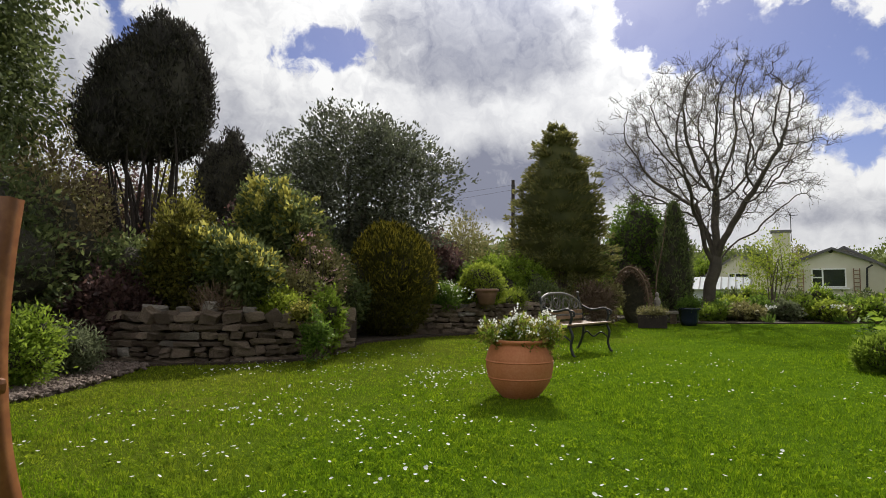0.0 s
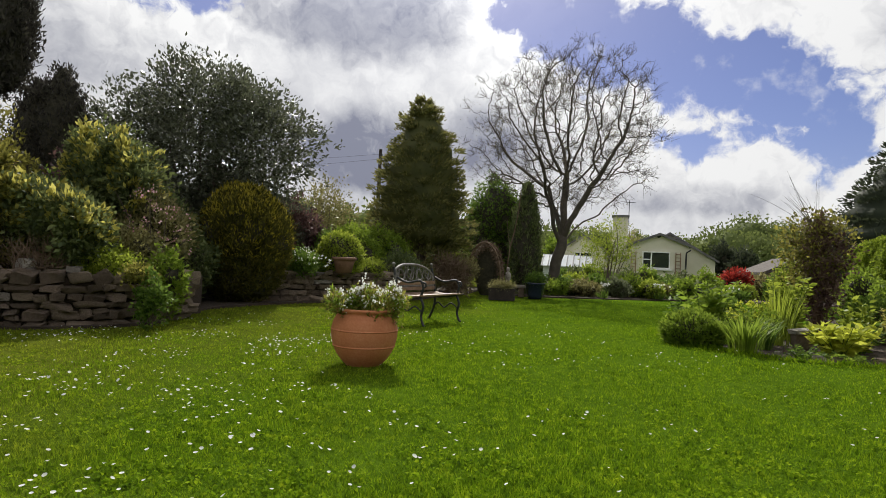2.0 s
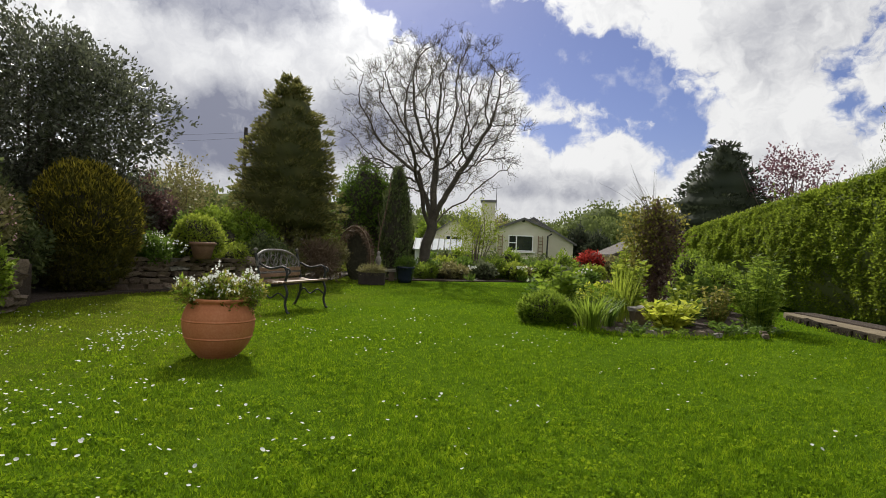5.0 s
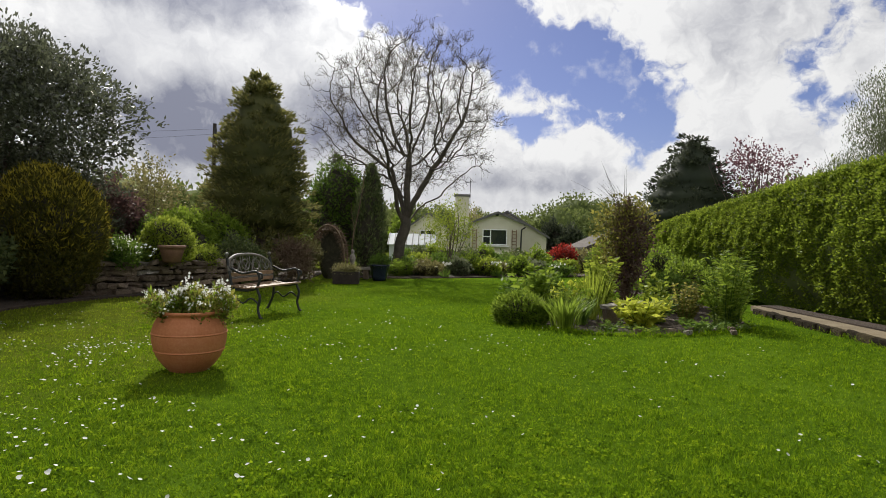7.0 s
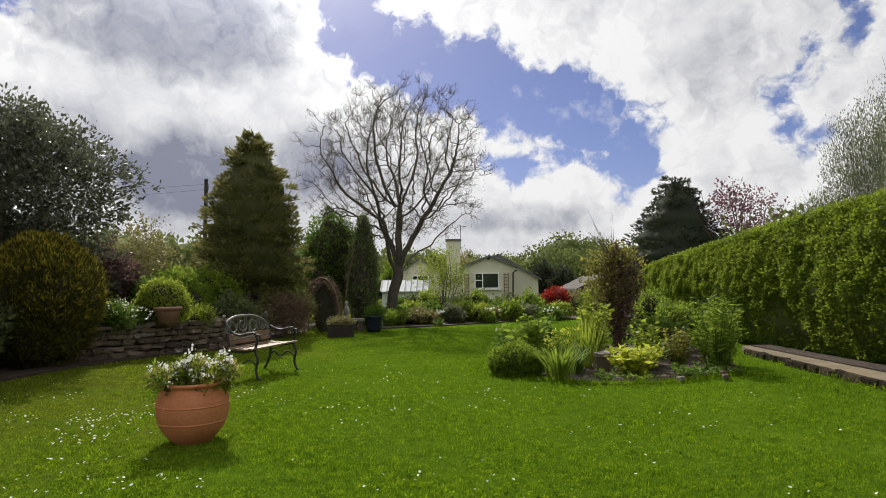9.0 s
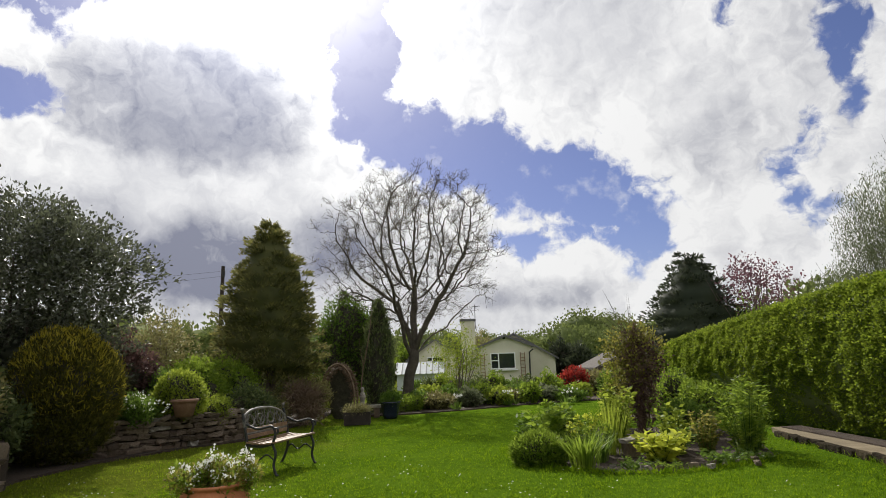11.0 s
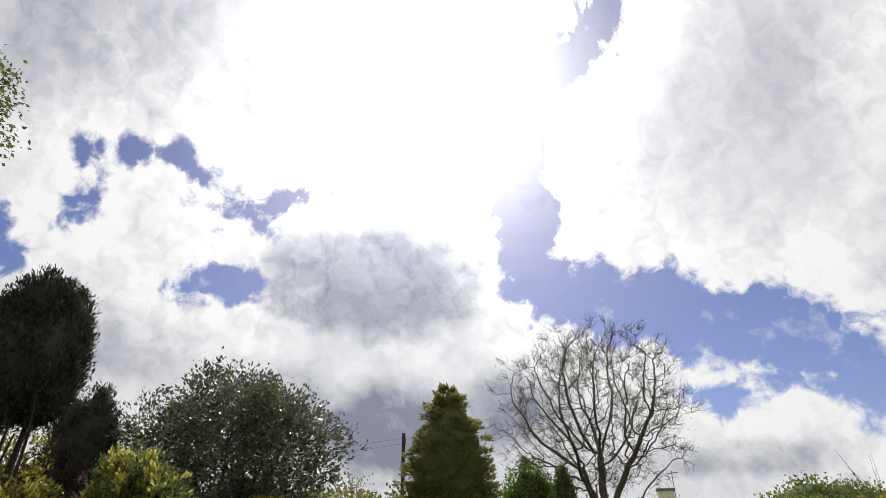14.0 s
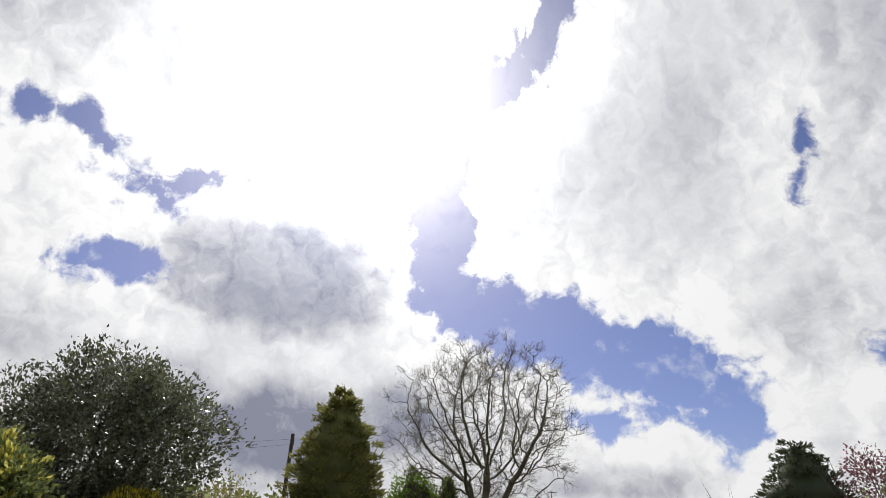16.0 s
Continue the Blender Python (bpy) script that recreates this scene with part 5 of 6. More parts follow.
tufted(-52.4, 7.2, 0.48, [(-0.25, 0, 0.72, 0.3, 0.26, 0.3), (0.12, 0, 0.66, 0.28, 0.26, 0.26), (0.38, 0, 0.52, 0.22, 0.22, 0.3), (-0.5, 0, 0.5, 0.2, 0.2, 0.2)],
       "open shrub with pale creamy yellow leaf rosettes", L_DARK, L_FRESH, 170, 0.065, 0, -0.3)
bush(-53.0, 6.9, 0.48, 0.82, 0.3, ROOT, "dry brown stems of a cut-back perennial", 0.15, 0.05, 130, 6, "dry_perennial", filled=0, rise=0.9)
bush(-43.2, 7.9, 0.48, 1.62, 0.46, L_OLIVE, "bronze-leaved shrub with pale pink flowers", 0.09)
bush(-45.6, 7.4, 0.48, 1.12, 0.36, L_OLIVE, "low bronze and yellow bedding shrub", 0.07)
bush(-47.5, 7.0, 0.48, 0.82, 0.3, L_LIME, "low pale yellow-green alpine cushion", 0.06)
pink = thing("pink_blossom_shrub", "sprays of pale pink blossom over bronze leaves", "shrub", at_dir(-43.0, 7.6, 0.48))
part("stem_growth", stems((0, 0, 0), [(rng.normal() * 0.3, rng.normal() * 0.3, 0.6 + rng.random() * 0.5) for _ in range(9)], 0.01).mesh("stem_growth", BARK), pink)
part("blossom", Pile().add(clumps([(0, 0, 0.62, 0.42, 0.4, 0.5)], 75, 6, 0.025, 0.026, 0.022, shell=0.7)).mesh("blossom", PINK), pink)
bush(-41.3, 7.0, 0.03, 0.86, 0.24, L_BRIGHT, "fresh green spreading shrub at the end of the stone wall", 0.07, 0.55, 200, spread=0.03)
bush(-42.8, 6.35, 0.03, 0.6, 0.16, L_GREEN, "ivy hanging over the stone wall", 0.06, 0.7, 120, name="ivy", filled=0.3, spread=0.03)
bush(-44.2, 6.5, 0.5, 0.66, 0.14, L_MIXED, "ivy creeping along the wall's top", 0.055, 0.7, 90, name="ivy", filled=0.3, spread=0.03)
bush(-74, 5.7, 0.03, 0.62, 0.3, L_BRIGHT, "light green rounded shrub on gravel", 0.07, 0.4, 520)
bush(-69.0, 6.2, 0.03, 0.46, 0.24, L_GREY, "grey-green lavender-like shrub on gravel", 0.07, 0.25, 420)
for az, d, top, r, mat, lab in ((-78, 7.6, 2.7, 1.0, L_DARK, "tall dark hedge shrub in shade"), (-72, 8.6, 2.8, 1.0, L_BROWN, "tall twiggy olive-brown shrub in shade"),
                                (-67, 10.8, 3.4, 1.0, L_PURPLE, "tall plum-brown shrub in shade"), (-61.5, 11.4, 3.1, 0.9, L_PURPLE, "plum-brown shrub behind the cypress stems"), (-64, 8.3, 1.5, 0.7, L_DARK, "dark shrub before the cypress stems"), 
                                (-65.5, 7.6, 1.05, 0.5, L_PURPLE, "brownish shrub in the shade of the dark cypress"), (-59.5, 9.4, 1.7, 0.8, L_PURPLE, "dark plum-brown shrub under the cypress stems"),
                                (-56.5, 10.5, 2.9, 0.8, L_MIXED, "light green shrub between the cypresses"), (-50, 10.2, 2.2, 0.9, L_PURPLE, "dark reddish shrub behind the raised bed"),
                                (-44.5, 9.7, 1.9, 0.9, L_DARK, "dark evergreen shrub behind the raised bed"), (-40.6, 9.3, 1.3, 0.6, L_DARK, "low dark shrub beside the golden dome"),
                                (-36, 12.3, 1.9, 1.2, L_DARK, "dark hedge under the silver tree"), (-42, 12.8, 2.0, 1.2, L_DARK, "dark hedge under the silver tree"),
                                (-88, 6.5, 2.6, 1.1, L_DARK, "tall dark hedge shrub in shade"), (-82, 9, 3.6, 1.3, L_DARK, "tall dark evergreen shrub beside the hedge")):
    bush(az, d, 0.03, top, r, mat, lab, 0.11, 0.5, 620)
bush(-69.5, 10.0, 0.03, 4.0, 1.05, L_OLIVE, "tall airy olive-green shrub under the birch", 0.09, 0.5, 560, filled=0, spread=0.12)
bush(-74.5, 9.6, 0.03, 3.4, 0.9, L_MIXED, "twiggy olive-green shrub beside the birch", 0.08, 0.5, 560, filled=0, spread=0.1)
bush(-31.2, 11.6, 0.4, 2.1, 0.62, L_PURPLE, "dark purple-leaved smoke bush behind the wall", 0.10, 0.6, 520)
bush(-27.6, 13.2, 0.4, 2.75, 0.72, L_OLIVE, "airy shrub with pale yellow-green leaves", 0.10, 0.5, 380, filled=0, spread=0.1)
bush(-29.5, 12.5, 0.4, 1.9, 0.5, L_OLIVE, "bronze-green flowering shrub behind the wall", 0.09, 0.5, 300, filled=0.4)
bush(-24.5, 12.4, 0.4, 1.62, 0.7, L_BRIGHT, "bright green broadleaf shrub behind the wall", 0.10, 0.55, 620)
bush(-21.3, 12.8, 0.3, 1.6, 0.6, L_BRIGHT, "bright green broadleaf shrub behind the wall", 0.10, 0.55, 520)
bush(-27.2, 11.3, 0.45, 1.35, 0.4, L_GREEN, "dark green shrub behind the clipped ball", 0.08)
shrub("clipped_ball_bush", "small clipped golden-green ball bush", "bush", at_dir(-26.0, 10.7, 0.45), [(0, 0, 0.42, 0.42, 0.42, 0.44)], L_LIME, 900, 8, 0.05, 0.022, spread=0.03, filled=0.9, shell=0.92, lump=0.03)
bush(-19.6, 11.6, 0.03, 1.0, 0.5, L_DARK, "dark shrub in shade behind the bench", 0.08, 0.5, 620)
bush(-22.8, 10.9, 0.3, 0.85, 0.25, L_LIME, "yellow-green perennial at the wall's end", 0.06, 0.4, 240)
bush(-30.4, 10.3, 0.48, 0.95, 0.3, L_GREEN, "low plant with white flowers on the wall bed", 0.06)
white = thing("white_flower_plant", "clump of white spring flowers above the wall", "flowers", at_dir(-30.2, 10.1, 0.48))
part("blossom", Pile().add(clumps([(0, 0, 0.36, 0.28, 0.25, 0.14), (0.4, 0, 0.25, 0.15, 0.2, 0.12)], 30, 5, 0.022, 0.028, 0.024, shell=0.5)).mesh("blossom", PETAL), white)
part("leaf_mass", Pile().add(clumps([(0, 0, 0.2, 0.3, 0.26, 0.22)], 200, 6, 0.03, 0.06, 0.02, shell=0.3, rise=0.7)).mesh("leaf_mass", L_GREEN), white)
wallpot = thing("wall_pot", "weathered brown terracotta pot standing on the low wall", "plant pot", at_dir(-25.6, 10.15, 0.56))
part("pot_body", mesh_of("pot_body", *lathe([(0.0, 0.0), (0.14, 0.0), (0.19, 0.2), (0.2, 0.235), (0.222, 0.24), (0.225, 0.285), (0.205, 0.29), (0.19, 0.25), (0.0, 0.24)], 30), OLD_TERRACOTTA, True), wallpot)
for az, d, top, r, mat, lab in ((-17.4, 13.0, 0.85, 0.4, L_OLIVE, "brownish-green perennial under the conifer"), (-14.8, 13.1, 0.95, 0.42, ROOT, "dry twiggy shrub at the lawn edge"),
                                (-13.6, 13.9, 1.05, 0.4, L_OLIVE, "twiggy brown-green shrub at the lawn edge"), (-16.2, 15.5, 1.4, 0.6, L_DARK, "dark shrub behind the conifer")):
    bush(az, d, 0.03, top, r, mat, lab, 0.09 if mat is not ROOT else 0.22, 0.4 if mat is not ROOT else 0.06, 380, 7, filled=0.5 if mat is not ROOT else 0)
for az, d, top, r in ((-13.5, 19.5, 1.9, 0.9), (-10.5, 20.0, 2.0, 0.9), (-16.5, 19.0, 2.0, 0.9), (-20, 18.5, 1.8, 0.9)):
    bush(az, d, 0.03, top, r, L_LIME, "yellow-green hedge beyond the arbour", 0.12, 0.5, 420, name="hedge_shrub")

# woven arbour
arbour = thing("woven_arbour", "low arched hazel arbour overgrown with dry brown stems", "arbour", at_dir(-11.4, 14.2, 0.03))
for k, dy in enumerate((-0.2, 0.25)):
    a = np.linspace(0, np.pi, 18)
    hoop = np.stack([-0.44 * np.cos(a), np.full(18, dy), 0.45 + 0.92 * np.sin(a)], -1)
    hoop = np.vstack([[(-0.44, dy, 0.0)], hoop, [(0.44, dy, 0.0)]])
    part("hoop", round_bar(hoop, 0.022, ROOT, "hoop"), arbour)
a = rng.uniform(0, np.pi, 900)
r = rng.uniform(0.86, 1.02, 900)
pos = np.stack([-0.44 * np.cos(a) * r, rng.uniform(-0.2, 0.3, 900), 0.45 + 0.9 * np.sin(a) * r], -1)
part("stem_weave", mesh_of("stem_weave", *leaves(pos, rng.normal(size=(900, 3)), 0.16, 0.02), ROOT), arbour)
# dark lump added in place of the shade inside the arch
part("shaded_back", mesh_of("shaded_back", *core((0, 0.2, 0.6), (0.32, 0.12, 0.7), 1.0, 0.08), INNER_SHADE), arbour)

# trough, tubs
trough = thing("planting_trough", "weathered dark brown planting trough with low plants on the lawn edge", "planter", at_dir(-9.7, 12.7, 0.0), 6)
bm = bmesh.new()
for s in (-1, 1):
    box(bm, 0, s * 0.14, 0.15, 0.60, 0.035, 0.28, 0.008)
    box(bm, s * 0.28, 0, 0.15, 0.035, 0.25, 0.275, 0.008)
box(bm, 0, 0, 0.03, 0.55, 0.26, 0.03)
part("trough_box", from_bm("trough_box", bm, DARK_BARK), trough)
part("potting_soil", box_mesh("potting_soil", (0.53, 0.25, 0.03), SOIL, 0, (0, 0, 0.25)), trough)
bush(-9.7, 12.7, 0.26, 0.40, 0.26, L_OLIVE, "low plants growing in the trough", 0.06, 0.35, 260, name="trough_plants", squash=0.4, filled=0.4)
tub = thing("glazed_tub", "dark blue glazed tub beside the border", "planter", at_dir(-6.6, 14.0, 0.0))
part("tub_body", mesh_of("tub_body", *lathe([(0, 0), (0.17, 0), (0.2, 0.1), (0.24, 0.36), (0.265, 0.38), (0.265, 0.42), (0.235, 0.42), (0.22, 0.36), (0, 0.36)], 30), BLUE_GLAZE, True), tub)
bush(-6.6, 14.0, 0.34, 0.62, 0.24, L_GREEN, "leafy plant growing in the glazed tub", 0.07, 0.5, 240, name="tub_plant")
slab = thing("stone_bench", "low grey stone slab on two blocks", "bench", at_dir(-8.6, 14.5, 0.0), 5)
part("slab_top", box_mesh("slab_top", (0.75, 0.3, 0.07), PALE_STONE, 0.012, (0, 0, 0.285)), slab)
for s in (-1, 1):
    part("block", box_mesh("block", (0.14, 0.26, 0.25), STONE, 0.015, (0.24 * s, 0, 0.125)), slab)
sx, sy = dir_place(-9.1, 14.5)
turned = [(0.0, 0.0), (0.085, 0.0), (0.09, 0.03), (0.06, 0.05), (0.055, 0.1), (0.075, 0.16), (0.085, 0.22), (0.07, 0.29), (0.045, 0.33), (0.03, 0.35), (0.048, 0.385), (0.05, 0.42), (0.03, 0.455), (0.0, 0.465)]
solid("garden_statuette", mesh_of("garden_statuette", *lathe(turned, 20), PALE_STONE, True), "small pale stone garden ornament on the slab bench", "ornament", place=(sx, sy, 0.32))
sx, sy = dir_place(-9.35, 15.0)
sapling = thing("bare_sapling", "thin pale leaning bare stem before the cypress", "sapling", (sx, sy, 0.0))
lean = curve([(0.0, 0, 0.0), (0.03, 0, 0.6), (0.08, 0, 1.2), (0.2, 0, 1.8), (0.3, 0, 2.4), (0.34, 0, 2.95)])
part("stem", mesh_of("stem", *tube(lean, np.linspace(0.024, 0.008, len(lean)), 6), ROOT, True), sapling)
part("side_shoot", mesh_of("side_shoot", *tube(curve([(0.1, 0, 1.35), (0.02, 0.05, 1.7), (-0.02, 0.05, 2.1)]), np.linspace(0.01, 0.004, 13), 5), ROOT, True), sapling)

# ---- border at the far end ----
mats = (L_BRIGHT, L_GREEN, L_LIME, L_OLIVE, L_GREEN, L_BRIGHT, L_GREY)
for k in range(17):
    az = -5.0 + k * 1.02
    d = 15.75 + 0.14 * k + (k % 3) * 0.6
    bush(az, d, 0.03, 0.42 + 0.3 * ((k * 7) % 5) / 5, 0.36 + 0.1 * (k % 2), mats[k % 7], ("leafy green perennial in the far border", "dark green low shrub in the far border", "yellow-green perennial in the far border", "bronze-green low shrub in the far border")[k % 4],
         0.09, 0.5, 260, 7, "border_plant", group="border plants", filled=0.6)
for k in range(9):
    bush(-4.2 + k * 1.6, 19.2, 0.03, 0.7 + 0.14 * (k % 3), 0.5, (L_GREEN, L_DARK, L_BRIGHT)[k % 3], "taller border shrub in front of the bungalow", 0.1, 0.5, 260, 7, "border_shrub", group="border shrubs")
for az, d in ((-0.3, 15.6), (5.2, 16.6), (10.2, 16.8)):
    x, y = dir_place(az, d)
    tulips = thing("white_tulips", "small clump of white tulips at the border's edge", "flowers", (x, y, 0.03), group="white tulips")
    foot = rng.normal(size=(9, 2)) * 0.09
    tips = np.concatenate([foot * 1.3, 0.3 + 0.14 * rng.random((9, 1))], 1)
    part("stem_growth", stems((0, 0, 0), tips, 0.005, 0.05, 4).mesh("stem_growth", L_GREEN), tulips)
    part("blossom", mesh_of("blossom", *leaves(np.repeat(tips, 7, 0) + rng.normal(size=(63, 3)) * 0.008, rng.normal(size=(63, 3)) * 0.35 + np.array([0, 0, 1.0]), 0.06, 0.035), PETAL), tulips)
    part("leaf_tuft", mesh_of("leaf_tuft", *leaves(np.repeat(np.concatenate([foot, np.zeros((9, 1))], 1), 4, 0), rng.normal(size=(36, 3)) * 0.5 + np.array([0, 0, 1.0]), 0.24, 0.04), L_GREEN), tulips)
young = thing("young_tree", "slender young tree in thin spring leaf", "tree", at_dir(0.2, 18.6, 0.03))
part("trunk", stems((0, 0, 0), [(rng.normal() * 0.4, rng.normal() * 0.3, 1.5 + rng.random() * 0.9) for _ in range(10)], 0.022).mesh("trunk", BARK), young)
part("crown", Pile().add(clumps([(0, 0, 1.75, 0.8, 0.5, 0.85), (-0.25, 0, 1.3, 0.75, 0.45, 0.6), (0.45, 0, 1.5, 0.5, 0.4, 0.5)], 520, 5, 0.1, 0.07, 0.04, shell=0.25, lump=0.3)).mesh("crown", L_LIME), young)
bush(10.7, 21.0, 0.03, 1.0, 0.5, L_RED, "small bright red maple shrub", 0.09, 0.5, 420, name="red_maple")

# ---- island bed ----
def blades(name, label, foot, count, height, spread, width, mat, lean=0.35):
    """A tuft of sword-shaped leaves that bend over."""
    t = thing(name, label, "plant", foot)
    a = rng.uniform(0, 2 * np.pi, count)
    out = np.stack([np.cos(a), np.sin(a), np.zeros(count)], -1)
    base = out * rng.random((count, 1)) * spread * 0.5
    h = height * (0.55 + 0.5 * rng.random((count, 1)))
    ln = lean * (0.3 + rng.random((count, 1)))
    side = np.stack([-np.sin(a), np.cos(a), np.zeros(count)], -1) * width / 2
    rows = []
    for s, w in ((0, 0.6), (0.4, 1.0), (0.75, 0.8), (1.0, 0.05)):
        c = base + out * ln * h * s ** 1.8 + np.array([0, 0, 1.0]) * h * (s - 0.22 * ln * s ** 3)
        rows += [c - side * w, c + side * w]
    v = np.stack(rows, 1)
    i = np.arange(count)[:, None] * 8
    f = np.concatenate([i + np.array([[0, 1, 3, 2]]), i + np.array([[2, 3, 5, 4]]), i + np.array([[4, 5, 7, 6]])])
    part("leaf_tuft", mesh_of("leaf_tuft", v.reshape(-1, 3), f, mat), t)
    return t


def leafy_stems(label, foot, count, height, spread, leaf, mat, name="bed_plant", head=None, slim=0.42):
    """A perennial: separate upright stems, leaves all the way up each, and a flower head where it has one."""
    t = thing(name, label, "plant", foot)
    wood_, green_, top_ = Pile(), Pile(), Pile()
    for _ in range(count):
        a, r = rng.uniform(0, 2 * np.pi), spread * math.sqrt(rng.random())
        lean = np.array([math.cos(a), math.sin(a), 0]) * r
        h = height * (0.48 + 0.55 * rng.random())
        k = np.linspace(0, 1, 5)[:, None]
        line = lean * (0.35 + 0.75 * k ** 1.5) + np.array([0, 0, h]) * k
        wood_.add(tube(line, 0.006 * (1 - 0.6 * k[:, 0]), 4))
        n = int(h / leaf * 5)
        q = rng.random(n) ** 0.75
        at = np.stack([np.interp(q, k[:, 0], line[:, j]) for j in range(3)], -1)
        b = rng.uniform(0, 2 * np.pi, n)
        axis = np.stack([np.cos(b), np.sin(b), rng.uniform(-0.15, 0.7, n)], -1)
        size = leaf * (0.6 + 0.6 * rng.random(n))
        green_.add(leaves(at, axis, size, size * slim))
        if head is not None:
            m = 26
            top_.add(leaves(line[-1] + rng.normal(size=(m, 3)) * 0.022, rng.normal(size=(m, 3)) + np.array([0, 0, 0.6]), 0.032, 0.026))
    tagged(part("stem_growth", wood_.mesh("stem_growth", L_GREEN), t), kind="stuff")
    tagged(part("leaf_mass", green_.mesh("leaf_mass", mat), t), kind="stuff")
    if head is not None:
        tagged(part("blossom", top_.mesh("blossom", head), t), kind="stuff")
    return t


def island(x, y, top, r, mat, label, leaf=0.07, slim=0.5, count=420, per=7, name="bed_plant", z=0.02, **kw):
    az = float(np.interp(math.degrees(math.atan2(x, y)), TRUE, ROUGH))
    return bush(az, math.hypot(x, y) / REACH, z, top, r, mat, label, leaf, slim, count, per, name, **kw)


shrub("bed_plant", "low rounded fresh green cushion plant at the bed's rim", "plant", (0.91, 7.48, 0.0), [(0, 0, 0.17, 0.31, 0.28, 0.2), (0.12, -0.05, 0.13, 0.2, 0.2, 0.15), (-0.13, 0, 0.14, 0.2, 0.2, 0.15)], L_BRIGHT, 1500, 7, 0.045, 0.016,
      spread=0.022, filled=0.85, shell=0.9, rise=0.7, lump=0.06, stem=0.006)
leafy_stems("open leafy perennial with fresh yellow-green leaves", (1.18, 8.25, 0.0), 26, 0.74, 0.32, 0.12, L_BRIGHT)
leafy_stems("leafy green perennial in the island bed", (0.96, 8.84, 0.0), 18, 0.55, 0.28, 0.10, L_GREEN)
leafy_stems("spurge with bright lime flower heads", (1.69, 8.49, 0.0), 20, 0.52, 0.22, 0.07, L_BRIGHT, head=L_HOSTA)
blades("iris_clump", "clump of arching green iris leaves", (1.40, 7.17, 0.0), 170, 0.46, 0.36, 0.018, L_BRIGHT, 0.65)
blades("iris_clump", "small clump of upright green iris leaves", (1.69, 7.51, 0.0), 70, 0.4, 0.2, 0.016, L_GREEN, 0.5)
blades("tall_grass_clump", "tall upright yellow-green reeds", (1.97, 8.12, 0.0), 80, 0.8, 0.34, 0.016, L_LIME, 0.25)
leafy_stems("upright stems with narrow lime leaves", (2.26, 8.79, 0.0), 24, 0.85, 0.25, 0.11, L_LIME)
leafy_stems("bright yellow-green leafy hosta clump", (2.42, 7.45, 0.0), 70, 0.34, 0.33, 0.13, L_HOSTA, "yellow_hosta")
leafy_stems("white-edged leafy perennial beside the hosta", (2.91, 8.29, 0.0), 20, 0.62, 0.22, 0.11, L_LIME)
leafy_stems("slender grassy perennial stems", (3.16, 7.88, 0.0), 34, 0.56, 0.26, 0.06, L_MIXED)
leafy_stems("low spiny green plant at the bed's rim", (2.88, 6.95, 0.0), 14, 0.17, 0.16, 0.07, L_GREEN)
leafy_stems("low fresh-leaved ground cover on bare soil", (1.92, 6.98, 0.0), 26, 0.12, 0.28, 0.05, L_GREEN)
leafy_stems("low leafy ground cover with tiny white flowers", (3.56, 7.27, 0.0), 18, 0.12, 0.24, 0.06, L_GREEN)
leafy_stems("low green ground cover on bare soil", (2.27, 6.90, 0.0), 22, 0.11, 0.26, 0.05, L_BRIGHT)
leafy_stems("low green ground cover on bare soil", (3.16, 7.18, 0.0), 24, 0.15, 0.28, 0.06, L_GREEN)
leafy_stems("mid-green leafy perennial in the island bed", (2.71, 7.84, 0.0), 26, 0.36, 0.26, 0.08, L_GREEN)
leafy_stems("fresh green leafy perennial in the island bed", (1.72, 7.84, 0.0), 22, 0.42, 0.2, 0.08, L_BRIGHT)
leafy_stems("tall bushy lily shoots in fresh leaf", (3.6, 7.7, 0.0), 46, 0.98, 0.36, 0.105, L_BRIGHT, "lily_clump", slim=0.2)
leafy_stems("tall bushy lily shoots in fresh leaf", (3.93, 8.16, 0.0), 34, 0.8, 0.24, 0.09, L_BRIGHT, "lily_clump", slim=0.22)
island(2.88, 11.0, 1.15, 0.26, L_LIME, "tall lime-leaved shrub behind the old post", 0.07, 0.5, 420, squash=0.7)
island(3.45, 9.30, 0.55, 0.35, L_GREEN, "dark green bushy perennial in the island bed", 0.08)
island(4.04, 10.21, 0.8, 0.42, L_BRIGHT, "green bushy shrub before the hedge", 0.08)
island(4.24, 11.73, 1.0, 0.45, L_BRIGHT, "fresh green shrub before the hedge", 0.08)
island(1.57, 9.84, 0.5, 0.32, L_GREEN, "mid-green leafy perennial in the island bed", 0.08)
block = solid("stone_block", STONES[3], "upright brown stone block standing in the bed", "stone")
block.matrix_basis = pose(2.16, 7.86, 0.09, 3, 2, 15) @ Matrix.Diagonal((0.2, 0.17, 0.2, 1))
cap = solid("flat_stone", COPING[2], "flat yellowish stone lying on the block", "stone")
cap.matrix_basis = pose(2.16, 7.85, 0.21, 2, -4, 20) @ Matrix.Diagonal((0.25, 0.2, 0.05, 1))
for x, y, s, m_ in ((2.45, 6.2, 0.08, STONES), (2.72, 6.3, 0.07, STONES), (1.6, 6.35, 0.05, COPING), (3.3, 6.45, 0.07, STONES), (2.1, 6.15, 0.06, STONES), (3.05, 6.4, 0.05, COPING), (1.8, 6.6, 0.08, STONES), (2.6, 6.12, 0.07, COPING), (1.95, 6.2, 0.06, COPING), (3.2, 6.2, 0.07, STONES)):
    ob = solid("edging_stone", m_[int(x * 10) % 8], "rough stone lying in the island bed", "stone", group="stones in the bed")
    ob.matrix_basis = pose(*spot(x, y), 0.03 + s * 0.25, 6, 4, x * 80) @ Matrix.Diagonal((s * 1.3, s, s * 0.7, 1))

